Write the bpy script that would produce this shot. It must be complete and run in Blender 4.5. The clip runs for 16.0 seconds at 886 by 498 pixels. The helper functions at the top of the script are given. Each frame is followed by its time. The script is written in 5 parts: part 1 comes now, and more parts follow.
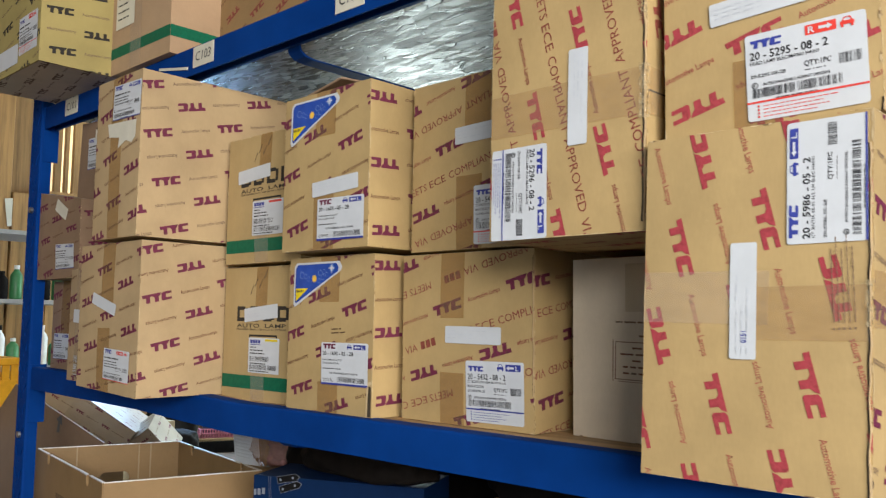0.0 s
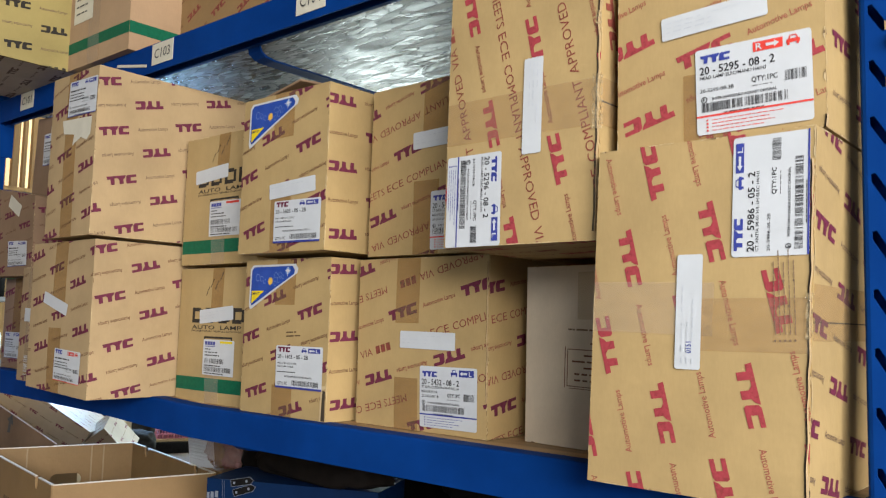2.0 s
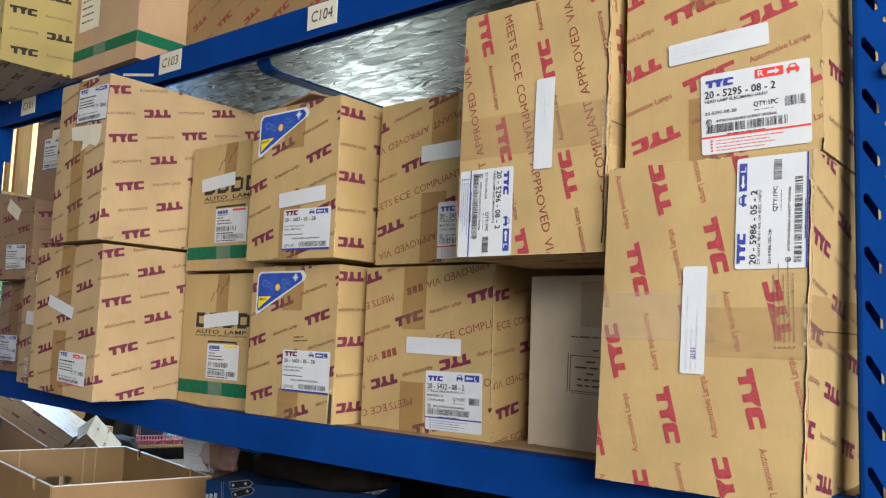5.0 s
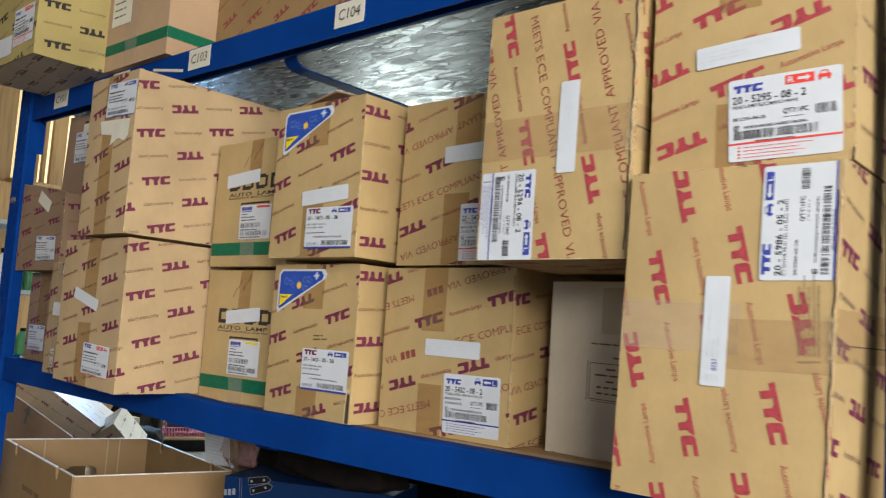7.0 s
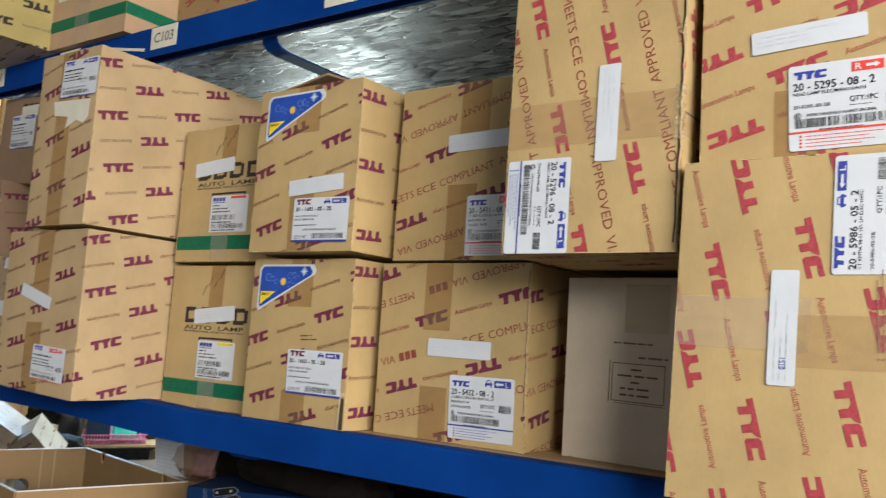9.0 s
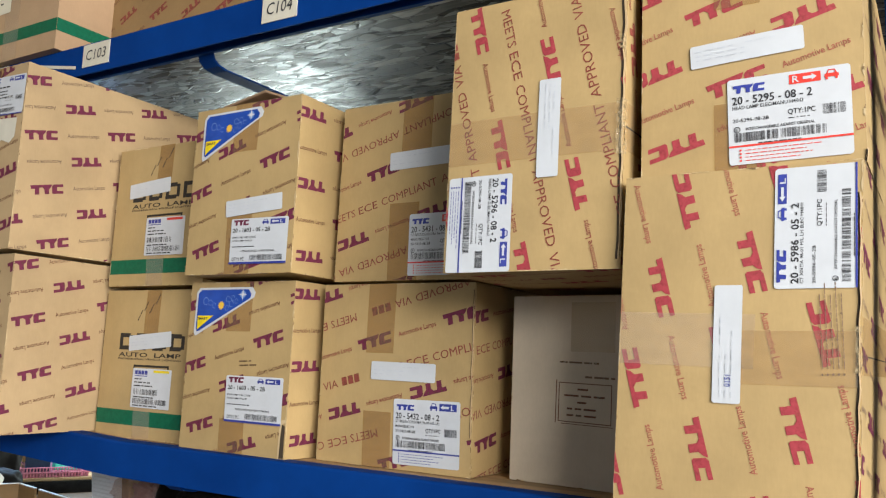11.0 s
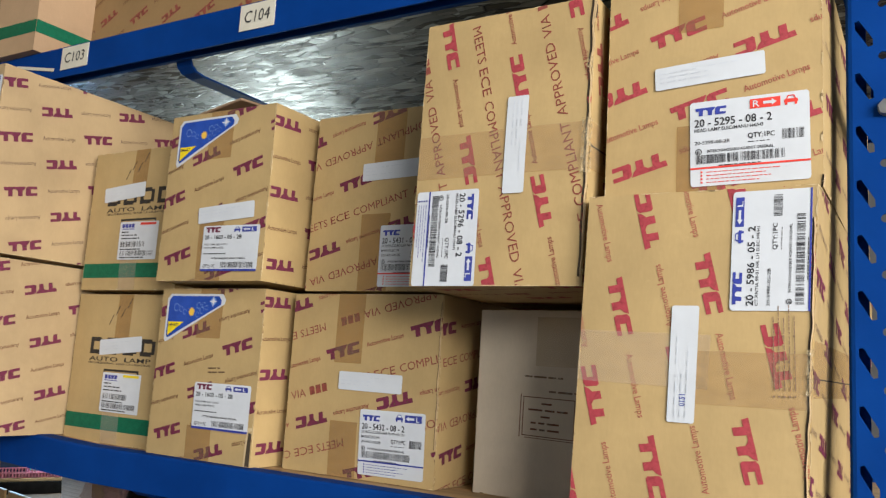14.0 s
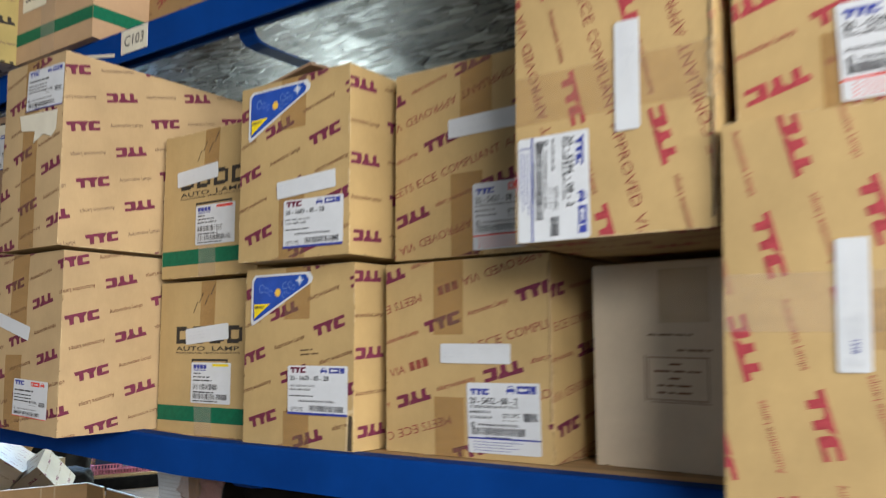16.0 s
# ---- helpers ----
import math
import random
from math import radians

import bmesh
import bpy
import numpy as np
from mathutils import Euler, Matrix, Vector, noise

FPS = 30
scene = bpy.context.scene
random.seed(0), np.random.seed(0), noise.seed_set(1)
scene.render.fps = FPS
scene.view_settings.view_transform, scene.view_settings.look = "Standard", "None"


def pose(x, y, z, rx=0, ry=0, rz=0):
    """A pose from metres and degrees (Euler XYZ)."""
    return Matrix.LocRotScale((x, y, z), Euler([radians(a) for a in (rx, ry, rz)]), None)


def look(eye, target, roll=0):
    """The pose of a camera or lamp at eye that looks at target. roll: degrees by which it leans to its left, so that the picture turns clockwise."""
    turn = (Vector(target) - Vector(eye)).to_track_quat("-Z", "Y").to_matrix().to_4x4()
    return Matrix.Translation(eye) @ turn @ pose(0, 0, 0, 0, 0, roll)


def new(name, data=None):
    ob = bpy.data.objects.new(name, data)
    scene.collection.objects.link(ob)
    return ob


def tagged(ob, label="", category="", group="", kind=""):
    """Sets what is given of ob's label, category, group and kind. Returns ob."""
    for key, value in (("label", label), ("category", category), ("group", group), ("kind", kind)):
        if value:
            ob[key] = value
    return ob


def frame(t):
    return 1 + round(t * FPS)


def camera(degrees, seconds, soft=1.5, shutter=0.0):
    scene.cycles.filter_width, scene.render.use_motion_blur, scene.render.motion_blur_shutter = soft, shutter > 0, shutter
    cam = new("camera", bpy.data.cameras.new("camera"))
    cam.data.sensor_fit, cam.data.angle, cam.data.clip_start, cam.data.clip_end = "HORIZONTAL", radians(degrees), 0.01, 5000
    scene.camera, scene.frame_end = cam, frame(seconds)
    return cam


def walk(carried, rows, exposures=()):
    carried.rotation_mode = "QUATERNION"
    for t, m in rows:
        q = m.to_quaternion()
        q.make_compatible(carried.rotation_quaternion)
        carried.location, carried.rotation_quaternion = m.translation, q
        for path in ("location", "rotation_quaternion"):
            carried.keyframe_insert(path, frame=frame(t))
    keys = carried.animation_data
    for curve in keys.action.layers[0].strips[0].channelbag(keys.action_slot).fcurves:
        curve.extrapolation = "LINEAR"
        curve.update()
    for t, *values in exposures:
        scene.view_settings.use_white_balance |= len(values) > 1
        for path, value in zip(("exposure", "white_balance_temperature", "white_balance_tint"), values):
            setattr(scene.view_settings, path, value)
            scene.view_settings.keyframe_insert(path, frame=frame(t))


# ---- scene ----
cam = camera(56.2, 16.0, 1.2, 0.8)
METRES, EYE, TILT, LEAN, TURN = 1.0, 1.5, 0.0, 0.0, 43.0
ROWS = [
    (0.0, 0.0, 0.0, 0.0, -0.06, 5.01, -0.69),
    (0.5, 0.0182, -0.0053, -0.0041, -0.33, 4.66, -0.49),
    (1.0, 0.0324, 0.003, -0.0029, -0.74, 4.53, -0.55),
    (1.5, 0.0351, 0.0069, 0.0081, -1.51, 4.85, -0.86),
    (2.0, 0.015, -0.0021, 0.0059, -2.44, 5.14, -1.41),
    (2.5, 0.0047, -0.0551, 0.0115, -3.56, 5.56, -1.86),
    (3.0, -0.0005, -0.1105, -0.001, -4.11, 5.55, -2.07),
    (3.5, -0.0345, -0.126, -0.0098, -4.33, 5.53, -2.05),
    (6.0, -0.0213, -0.0147, 0.0037, -3.69, 6.31, -1.93),
    (6.5, -0.0018, -0.0449, 0.0017, -2.61, 6.05, -2.6),
    (7.0, -0.0202, -0.0371, 0.0037, -2.27, 5.78, -3.63),
    (7.5, -0.0871, 0.0369, 0.0118, -2.71, 5.2, -4.46),
    (8.0, -0.1697, 0.0669, -0.0237, -4.2, 4.88, -4.74),
    (8.5, -0.1629, 0.0612, -0.0115, -5.87, 5.56, -4.42),
    (9.0, -0.1466, 0.0473, -0.0088, -8.25, 6.31, -3.48),
    (11.5, -0.1272, 0.076, -0.0023, -11.35, 8.05, -2.32),
    (12.0, -0.143, 0.0635, 0.0063, -10.25, 8.67, -2.2),
    (12.5, -0.1197, 0.0264, 0.0115, -9.81, 9.3, -2.17),
    (13.0, -0.0949, 0.0316, 0.0163, -10.81, 9.17, -2.24),
    (13.5, -0.0971, 0.0427, 0.0103, -11.64, 8.56, -2.75),
    (14.0, -0.1041, 0.0598, 0.0037, -12.29, 8.3, -3.41),
    (14.5, -0.0957, 0.0669, 0.0088, -12.51, 8.23, -4.0),
    (15.0, -0.1151, 0.0505, 0.0127, -11.73, 9.5, -3.98),
    (15.5, -0.1164, 0.052, -0.0008, -9.04, 8.34, -2.11),
    (16.0, -0.1354, 0.158, -0.0064, -7.58, 6.52, 0.36),
]
walk(cam, [(t, pose(0, 0, EYE, TILT, LEAN, TURN) @ pose(METRES * x, METRES * y, METRES * z, 90 + pitch, roll, yaw)) for t, x, y, z, yaw, pitch, roll in ROWS],
     [(0.0, -0.09), (1.5, -0.07), (3.5, 0.0), (6.0, -0.04), (7.0, -0.10), (8.0, 0.0), (9.0, 0.0), (11.5, 0.12), (12.0, 0.05), (13.0, -0.02), (14.5, 0.02), (16.0, 0.0)])

# ---- light ----
world = bpy.data.worlds.new("sky")
scene.world = world
world.use_nodes = True
wn = world.node_tree.nodes
sky = wn.new("ShaderNodeTexSky")
sky.sky_type, sky.sun_disc, sky.sun_elevation, sky.sun_rotation = "NISHITA", False, radians(40), radians(300)
world.node_tree.links.new(sky.outputs[0], wn["Background"].inputs[0])
wn["Background"].inputs[1].default_value = 0.12


def lamp(name, energy, size, m, colour):
    data = bpy.data.lights.new(name, "AREA")
    data.shape, data.size, data.size_y = "RECTANGLE", size[0], size[1]
    data.energy, data.color = energy, colour
    ob = new(name, data)
    ob.matrix_world = m
    return ob


lamp("doorway_daylight", 90, (0.85, 2.8), look((-3.57, 3.62, 1.6), (-3.57, 0, 1.6)), (0.80, 0.95, 0.93))
# Assumed ceiling fittings, out of view, added as ambient fill.
FILL_FITTINGS = ((2.1, -0.8, 3.05), (-2.6, 2.3, 3.05))
lamp("ceiling_tube_light", 55, (2.4, 0.6), look((2.1, -0.8, 3.0), (2.1, -0.8, 0)), (1.0, 0.985, 0.955))
lamp("ceiling_tube_light", 6, (1.2, 0.3), look((-2.6, 2.3, 3.0), (-2.6, 2.3, 0)), (1.0, 0.985, 0.955))
# Unseen opening, added so that the tipped cartons' tops gleam blue.
lamp("gable_window_daylight", 90, (0.56, 1.1), look((-4.57, 2.7, 2.15), (0, 2.4, 1.8)), (0.34, 0.62, 1.0))
lamp("side_window_daylight", 205, (1.9, 1.4), look((3.45, -1.1, 2.1), (0, -1.1, 1.8)), (1.0, 0.97, 0.94))
# Unseen opening, added as cool frontal fill for the rack.
lamp("back_window_daylight", 6, (1.5, 1.1), look((-1.9, -2.35, 2.15), (-1.9, 0, 1.9)), (0.75, 0.88, 1.0))
lamp("front_window_daylight", 156, (1.5, 0.9), look((2.6, -2.36, 2.5), (-0.6, 0.8, 1.6)), (1.0, 0.965, 0.92))


# ---- materials ----
def material(name, rough=0.6, metal=0.0):
    m = bpy.data.materials.new(name)
    m.use_nodes = True
    b = m.node_tree.nodes["Principled BSDF"]
    b.inputs["Roughness"].default_value, b.inputs["Metallic"].default_value = rough, metal
    return m, m.node_tree.nodes, m.node_tree.links, b


def ramp(n, l, source, stops):
    r = n.new("ShaderNodeValToRGB")
    while len(r.color_ramp.elements) < len(stops):
        r.color_ramp.elements.new(0.5)
    for e, (p, c) in zip(r.color_ramp.elements, stops):
        e.position, e.color = p, (*c, 1)
    l.new(source, r.inputs[0])
    return r.outputs[0]


def noise_tex(n, l, scale, detail=4, stretch=(1, 1, 1), rough=0.6, w=0.0):
    co = n.new("ShaderNodeTexCoord")
    mp = n.new("ShaderNodeMapping")
    mp.inputs["Scale"].default_value = stretch
    mp.inputs["Location"].default_value = (w, w * 0.7, w * 1.3)
    t = n.new("ShaderNodeTexNoise")
    t.inputs["Scale"].default_value, t.inputs["Detail"].default_value, t.inputs["Roughness"].default_value = scale, detail, rough
    l.new(co.outputs["Object"], mp.inputs[0])
    l.new(mp.outputs[0], t.inputs["Vector"])
    return t.outputs["Fac"]


def mixed(n, l, a, b, fac, how="MIX"):
    m = n.new("ShaderNodeMix")
    m.data_type, m.blend_type = "RGBA", how
    for i, v in ((6, a), (7, b)):
        if hasattr(v, "is_linked"):
            l.new(v, m.inputs[i])
        else:
            m.inputs[i].default_value = (*v, 1)
    if hasattr(fac, "is_linked"):
        l.new(fac, m.inputs[0])
    else:
        m.inputs[0].default_value = fac
    return m.outputs[2]


def bumped(n, l, b, height, strength, distance):
    bp = n.new("ShaderNodeBump")
    bp.inputs["Strength"].default_value, bp.inputs["Distance"].default_value = strength, distance
    l.new(height, bp.inputs["Height"])
    l.new(bp.outputs[0], b.inputs["Normal"])


def cardboard(name, base, rough=0.62):
    m, n, l, b = material(name, rough)
    dark = tuple(c * 0.82 for c in base)
    lite = tuple(min(1, c * 1.1) for c in base)
    big = ramp(n, l, noise_tex(n, l, 6, 5), ((0.3, dark), (0.55, base), (0.75, lite)))
    fib = ramp(n, l, noise_tex(n, l, 420, 3, (1, 1, 0.25)), ((0.3, (0.972, 0.97, 0.968)), (0.7, (1.02, 1.02, 1.02))))
    col = mixed(n, l, big, fib, 1.0, "MULTIPLY")
    scuff = ramp(n, l, noise_tex(n, l, 28, 6, (1, 1, 2.5), 0.7, 3.1), ((0.66, (0, 0, 0)), (0.8, (0.5, 0.5, 0.5))))
    col = mixed(n, l, col, tuple(min(1, c * 1.15 + 0.01) for c in base), scuff)
    l.new(col, b.inputs["Base Color"])
    b.inputs["Specular IOR Level"].default_value = 0.35
    w = n.new("ShaderNodeTexWave")
    w.inputs["Scale"].default_value, w.inputs["Distortion"].default_value = 45, 0.6
    co = n.new("ShaderNodeTexCoord")
    l.new(co.outputs["Object"], w.inputs["Vector"])
    add = n.new("ShaderNodeMath")
    add.operation = "MULTIPLY_ADD"
    add.inputs[1].default_value = 0.006
    l.new(w.outputs["Fac"], add.inputs[0])
    l.new(noise_tex(n, l, 14, 4, (1, 1, 1), 0.55, 1.7), add.inputs[2])
    bumped(n, l, b, add.outputs[0], 0.32, 0.006)
    return m


def plain(name, colour, rough=0.5, metal=0.0, spread=0.1, scale=40):
    m, n, l, b = material(name, rough, metal)
    col = ramp(n, l, noise_tex(n, l, scale, 5), ((0.3, tuple(c * (1 - spread) for c in colour)), (0.7, tuple(min(1, c * (1 + spread)) for c in colour))))
    l.new(col, b.inputs["Base Color"])
    return m


def ink(name, colour, wear=0.35):
    """Printing ink that has soaked into board: worn in small patches that let the board through."""
    m, n, l, b = material(name, 0.6)
    col = ramp(n, l, noise_tex(n, l, 160, 4), ((0.25, tuple(c * 0.8 for c in colour)), (0.75, tuple(min(1, c * 1.2) for c in colour))))
    l.new(col, b.inputs["Base Color"])
    b.inputs["Specular IOR Level"].default_value = 0.3
    gap = ramp(n, l, noise_tex(n, l, 260, 3), ((0.3, (1 - wear,) * 3), (0.5, (0.97,) * 3)))
    l.new(gap, b.inputs["Alpha"])
    return m


def tape_stuff(name, tint, gloss=0.1, rough=0.2):
    """Packing tape: a clear tinted film with a creased, glossy skin."""
    m, n, l, b = material(name, rough)
    b.inputs["Base Color"].default_value = (*tint, 1)
    bumped(n, l, b, noise_tex(n, l, 48, 5, (1, 1, 2)), 0.5, 0.004)
    clear = n.new("ShaderNodeBsdfTransparent")
    deep = tuple(c * 0.93 for c in tint)
    l.new(ramp(n, l, noise_tex(n, l, 26, 5, (1, 1, 3), 0.6, 2.3), ((0.32, deep), (0.5, tint), (0.72, tuple(c ** 0.85 for c in tint)))), clear.inputs["Color"])
    mix = n.new("ShaderNodeMixShader")
    mix.inputs[0].default_value = gloss
    l.new(clear.outputs[0], mix.inputs[1])
    l.new(b.outputs[0], mix.inputs[2])
    l.new(mix.outputs[0], n["Material Output"].inputs["Surface"])
    return m


CARD = cardboard("kraft_cardboard", (0.450, 0.318, 0.143))
CARD_WARM = cardboard("pale_kraft_cardboard", (0.452, 0.322, 0.173))
CARD_GLAZED = cardboard("glazed_kraft_cardboard", (0.36, 0.29, 0.215), 0.34)
CARD_GLAZED.node_tree.nodes["Principled BSDF"].inputs["Specular IOR Level"].default_value = 0.6
# Three darker boards; each tone also carries the shade where its cartons stand.
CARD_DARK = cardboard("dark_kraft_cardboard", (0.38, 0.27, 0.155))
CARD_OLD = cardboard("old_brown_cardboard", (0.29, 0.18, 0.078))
CARD_SHADED = cardboard("shaded_brown_cardboard", (0.27, 0.175, 0.11))
CARD_PINK = cardboard("pinkish_cardboard", (0.42, 0.28, 0.166))
CARD_YELLOW = cardboard("yellow_cardboard", (0.37, 0.295, 0.108))
CARD_GREY = cardboard("grey_cardboard", (0.59, 0.50, 0.38))
RED_INK = ink("crimson_ink", (0.36, 0.048, 0.062), 0.3)
FAINT_INK = ink("faded_crimson_ink", (0.36, 0.11, 0.075), 0.6)
PLUM_INK = ink("plum_ink", (0.15, 0.022, 0.055))
BROWN_INK = ink("brown_ink", (0.17, 0.075, 0.04), 0.45)
MAROON_INK = ink("maroon_ink", (0.25, 0.06, 0.045), 0.45)
GREY_INK = ink("grey_ink", (0.2, 0.13, 0.085), 0.6)
FADED_INK = ink("faded_grey_print", (0.17, 0.105, 0.055), 0.75)
BLACK_INK = ink("black_ink", (0.03, 0.026, 0.024), 0.3)
GREEN_INK = ink("green_ink", (0.0, 0.12, 0.06), 0.15)
PAPER = plain("white_label_paper", (0.57, 0.60, 0.635), 0.35, 0, 0.04, 30)
PAPER_OLD = plain("cream_label_paper", (0.62, 0.59, 0.49), 0.5, 0, 0.06, 30)
LABEL_BLUE = plain("label_blue", (0.035, 0.05, 0.3), 0.4)
LABEL_RED = plain("label_red", (0.7, 0.05, 0.035), 0.4)
LABEL_BLACK = plain("label_black", (0.03, 0.03, 0.035), 0.5)
LABEL_GREY = plain("label_grey", (0.5, 0.52, 0.55), 0.5)
LABEL_PALE = plain("label_faded_print", (0.53, 0.565, 0.615), 0.35)
STICKER_BLUE = plain("sticker_blue", (0.02, 0.07, 0.36), 0.22, 0, 0.25, 25)
STICKER_YELLOW = plain("sticker_yellow", (0.8, 0.62, 0.02), 0.25)
STICKER_PALE = plain("sticker_pale_blue", (0.16, 0.3, 0.62), 0.25)
STICKER_GOLD = plain("sticker_gold", (0.75, 0.48, 0.06), 0.3)
TAPE = tape_stuff("brown_packing_tape", (0.80, 0.69, 0.50), 0.1)
TAPE_PALE = tape_stuff("pale_packing_tape", (0.90, 0.83, 0.69), 0.09)
TAPE_CLEAR = tape_stuff("clear_packing_tape", (0.93, 0.89, 0.81), 0.12)
CARD_PLY = cardboard("torn_paper_ply", (0.58, 0.45, 0.26))
# Cut board, made paler still: the rim's gleam is put into its colour.
RIM_GLEAM = plain("gleam_pale_cut_board", (0.72, 0.67, 0.58), 0.6)
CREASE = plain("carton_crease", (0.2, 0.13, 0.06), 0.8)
SEAM = plain("carton_seam_shadow", (0.05, 0.035, 0.02), 0.9)


def blue_paint():
    m, n, l, b = material("blue_powder_coat", 0.6)
    b.inputs["Specular IOR Level"].default_value = 0.03
    col = ramp(n, l, noise_tex(n, l, 9, 5), ((0.3, (0.002, 0.031, 0.17)), (0.7, (0.003, 0.043, 0.225))))
    chip = ramp(n, l, noise_tex(n, l, 70, 5, (1, 1, 1), 0.7), ((0.73, (0, 0, 0)), (0.76, (1, 1, 1))))
    col = mixed(n, l, col, (0.012, 0.02, 0.07), chip)
    l.new(col, b.inputs["Base Color"])
    bumped(n, l, b, noise_tex(n, l, 500, 2), 0.08, 0.001)
    return m


def osb():
    """Strand board: long flat flakes that lie every way, each with its own tone, under a waxy skin."""
    m, n, l, b = material("strand_board", 0.3)
    b.inputs["Specular IOR Level"].default_value = 0.24
    tones, grains, gaps = [], [], []
    for i, (ang, sx, sy) in enumerate(((6, 12, 68), (38, 14, 60), (-28, 12, 64), (70, 16, 52))):
        co = n.new("ShaderNodeTexCoord")
        mp = n.new("ShaderNodeMapping")
        mp.inputs["Rotation"].default_value = (0, 0, radians(ang))
        mp.inputs["Scale"].default_value = (sx, sy, 0.001)
        mp.inputs["Location"].default_value = (i * 3.3, i * 1.7, 0)
        v = n.new("ShaderNodeTexVoronoi")
        v.inputs["Scale"].default_value = 1.0
        w = n.new("ShaderNodeTexVoronoi")
        w.feature = "DISTANCE_TO_EDGE"
        w.inputs["Scale"].default_value = 1.0
        g = n.new("ShaderNodeTexNoise")
        g.inputs["Scale"].default_value, g.inputs["Detail"].default_value = 2.2, 4
        l.new(co.outputs["Object"], mp.inputs[0])
        for t in (v, w, g):
            l.new(mp.outputs[0], t.inputs["Vector"])
        tones.append(v.outputs["Color"])
        gaps.append(w.outputs["Distance"])
        grains.append(g.outputs["Fac"])
    # which layer of flakes lies on top is settled cell by cell
    def picker(scale, shift):
        co = n.new("ShaderNodeTexCoord")
        mp = n.new("ShaderNodeMapping")
        mp.inputs["Scale"].default_value = (scale, scale * 1.6, 0.001)
        mp.inputs["Location"].default_value = (shift, shift, 0)
        v = n.new("ShaderNodeTexVoronoi")
        l.new(co.outputs["Object"], mp.inputs[0])
        l.new(mp.outputs[0], v.inputs["Vector"])
        v.inputs["Scale"].default_value = 1.0
        k = n.new("ShaderNodeRGBToBW")
        l.new(v.outputs["Color"], k.inputs[0])
        return ramp(n, l, k.outputs[0], ((0.495, (0, 0, 0)), (0.505, (1, 1, 1))))
    f1, f2 = picker(20, 0.3), picker(15, 4.1)
    blend = lambda q: mixed(n, l, mixed(n, l, q[0], q[1], f1), mixed(n, l, q[2], q[3], f1), f2)
    t, h, d = blend(tones), blend(grains), blend(gaps)
    bw = n.new("ShaderNodeRGBToBW")
    l.new(t, bw.inputs[0])
    col = ramp(n, l, bw.outputs[0], ((0.25, (0.09, 0.08, 0.062)), (0.5, (0.14, 0.127, 0.10)), (0.72, (0.21, 0.195, 0.16)), (0.80, (0.42, 0.42, 0.37))))
    gr = ramp(n, l, h, ((0.35, (0.75, 0.75, 0.75)), (0.65, (1.1, 1.1, 1.1))))
    crack = ramp(n, l, d, ((0.0, (0.12, 0.11, 0.10)), (0.05, (1, 1, 1))))
    l.new(mixed(n, l, mixed(n, l, col, gr, 1, "MULTIPLY"), crack, 1, "MULTIPLY"), b.inputs["Base Color"])
    l.new(ramp(n, l, bw.outputs[0], ((0.3, (0.27,) * 3), (0.7, (0.45,) * 3))), b.inputs["Roughness"])
    l.new(mixed(n, l, (0.0, 0.0, 0.0), (0.25, 0.25, 0.25), crack), b.inputs["Specular IOR Level"])
    ad = n.new("ShaderNodeMath")
    ad.operation = "MULTIPLY_ADD"
    ad.inputs[1].default_value = 0.6
    l.new(bw.outputs[0], ad.inputs[0])
    l.new(crack, ad.inputs[2])
    bumped(n, l, b, ad.outputs[0], 0.18, 0.003)
    return m


def wood(name, base, along=(14, 14, 0.9)):
    m, n, l, b = material(name, 0.55)
    col = ramp(n, l, noise_tex(n, l, 3.0, 6, along, 0.65), ((0.3, tuple(c * 0.55 for c in base)), (0.52, base), (0.75, tuple(min(1, c * 1.3) for c in base))))
    oi = n.new("ShaderNodeObjectInfo")
    each = ramp(n, l, oi.outputs["Random"], ((0.0, (0.75, 0.74, 0.72)), (1.0, (1.12, 1.1, 1.08))))
    l.new(mixed(n, l, col, each, 1, "MULTIPLY"), b.inputs["Base Color"])
    bumped(n, l, b, noise_tex(n, l, 8, 5, along), 0.25, 0.004)
    return m


BLUE = blue_paint()
OSB = osb()
BOARD = wood("pale_board", (0.42, 0.28, 0.14), (1.2, 12, 12))
TABLE_WOOD = wood("dark_table_wood", (0.10, 0.062, 0.034), (1.2, 12, 12))
PINE = wood("pine_boards", (0.36, 0.2, 0.068))
STEEL = plain("zinc_steel", (0.4, 0.4, 0.39), 0.4, 1.0, 0.15, 80)
CONCRETE = plain("concrete_floor", (0.09, 0.088, 0.085), 0.7, 0, 0.3, 6)
PLASTER = plain("warehouse_wall_paint", (0.11, 0.106, 0.10), 0.8, 0, 0.12, 3)
GREY_METAL = plain("grey_shelf_paint", (0.33, 0.34, 0.35), 0.5)
WHITE_PLASTIC = plain("white_plastic", (0.72, 0.73, 0.72), 0.35)
GREEN_PLASTIC = plain("green_plastic", (0.05, 0.22, 0.08), 0.4)
YELLOW_PLASTIC = plain("yellow_plastic", (0.75, 0.36, 0.02), 0.35)
PINK_PLASTIC = plain("pink_plastic", (0.7, 0.25, 0.36), 0.22)
DULL_PRINT = plain("dull_grey_print", (0.2, 0.22, 0.26), 0.6)
BLUE_CARD = plain("blue_carton_print", (0.002, 0.018, 0.07), 0.6)
BLUE_CARD.node_tree.nodes["Principled BSDF"].inputs["Specular IOR Level"].default_value = 0.15
# Near-black plastic, also used where only deep shade is wanted.
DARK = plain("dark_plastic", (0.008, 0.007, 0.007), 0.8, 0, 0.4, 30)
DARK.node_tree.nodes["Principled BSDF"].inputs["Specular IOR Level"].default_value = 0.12
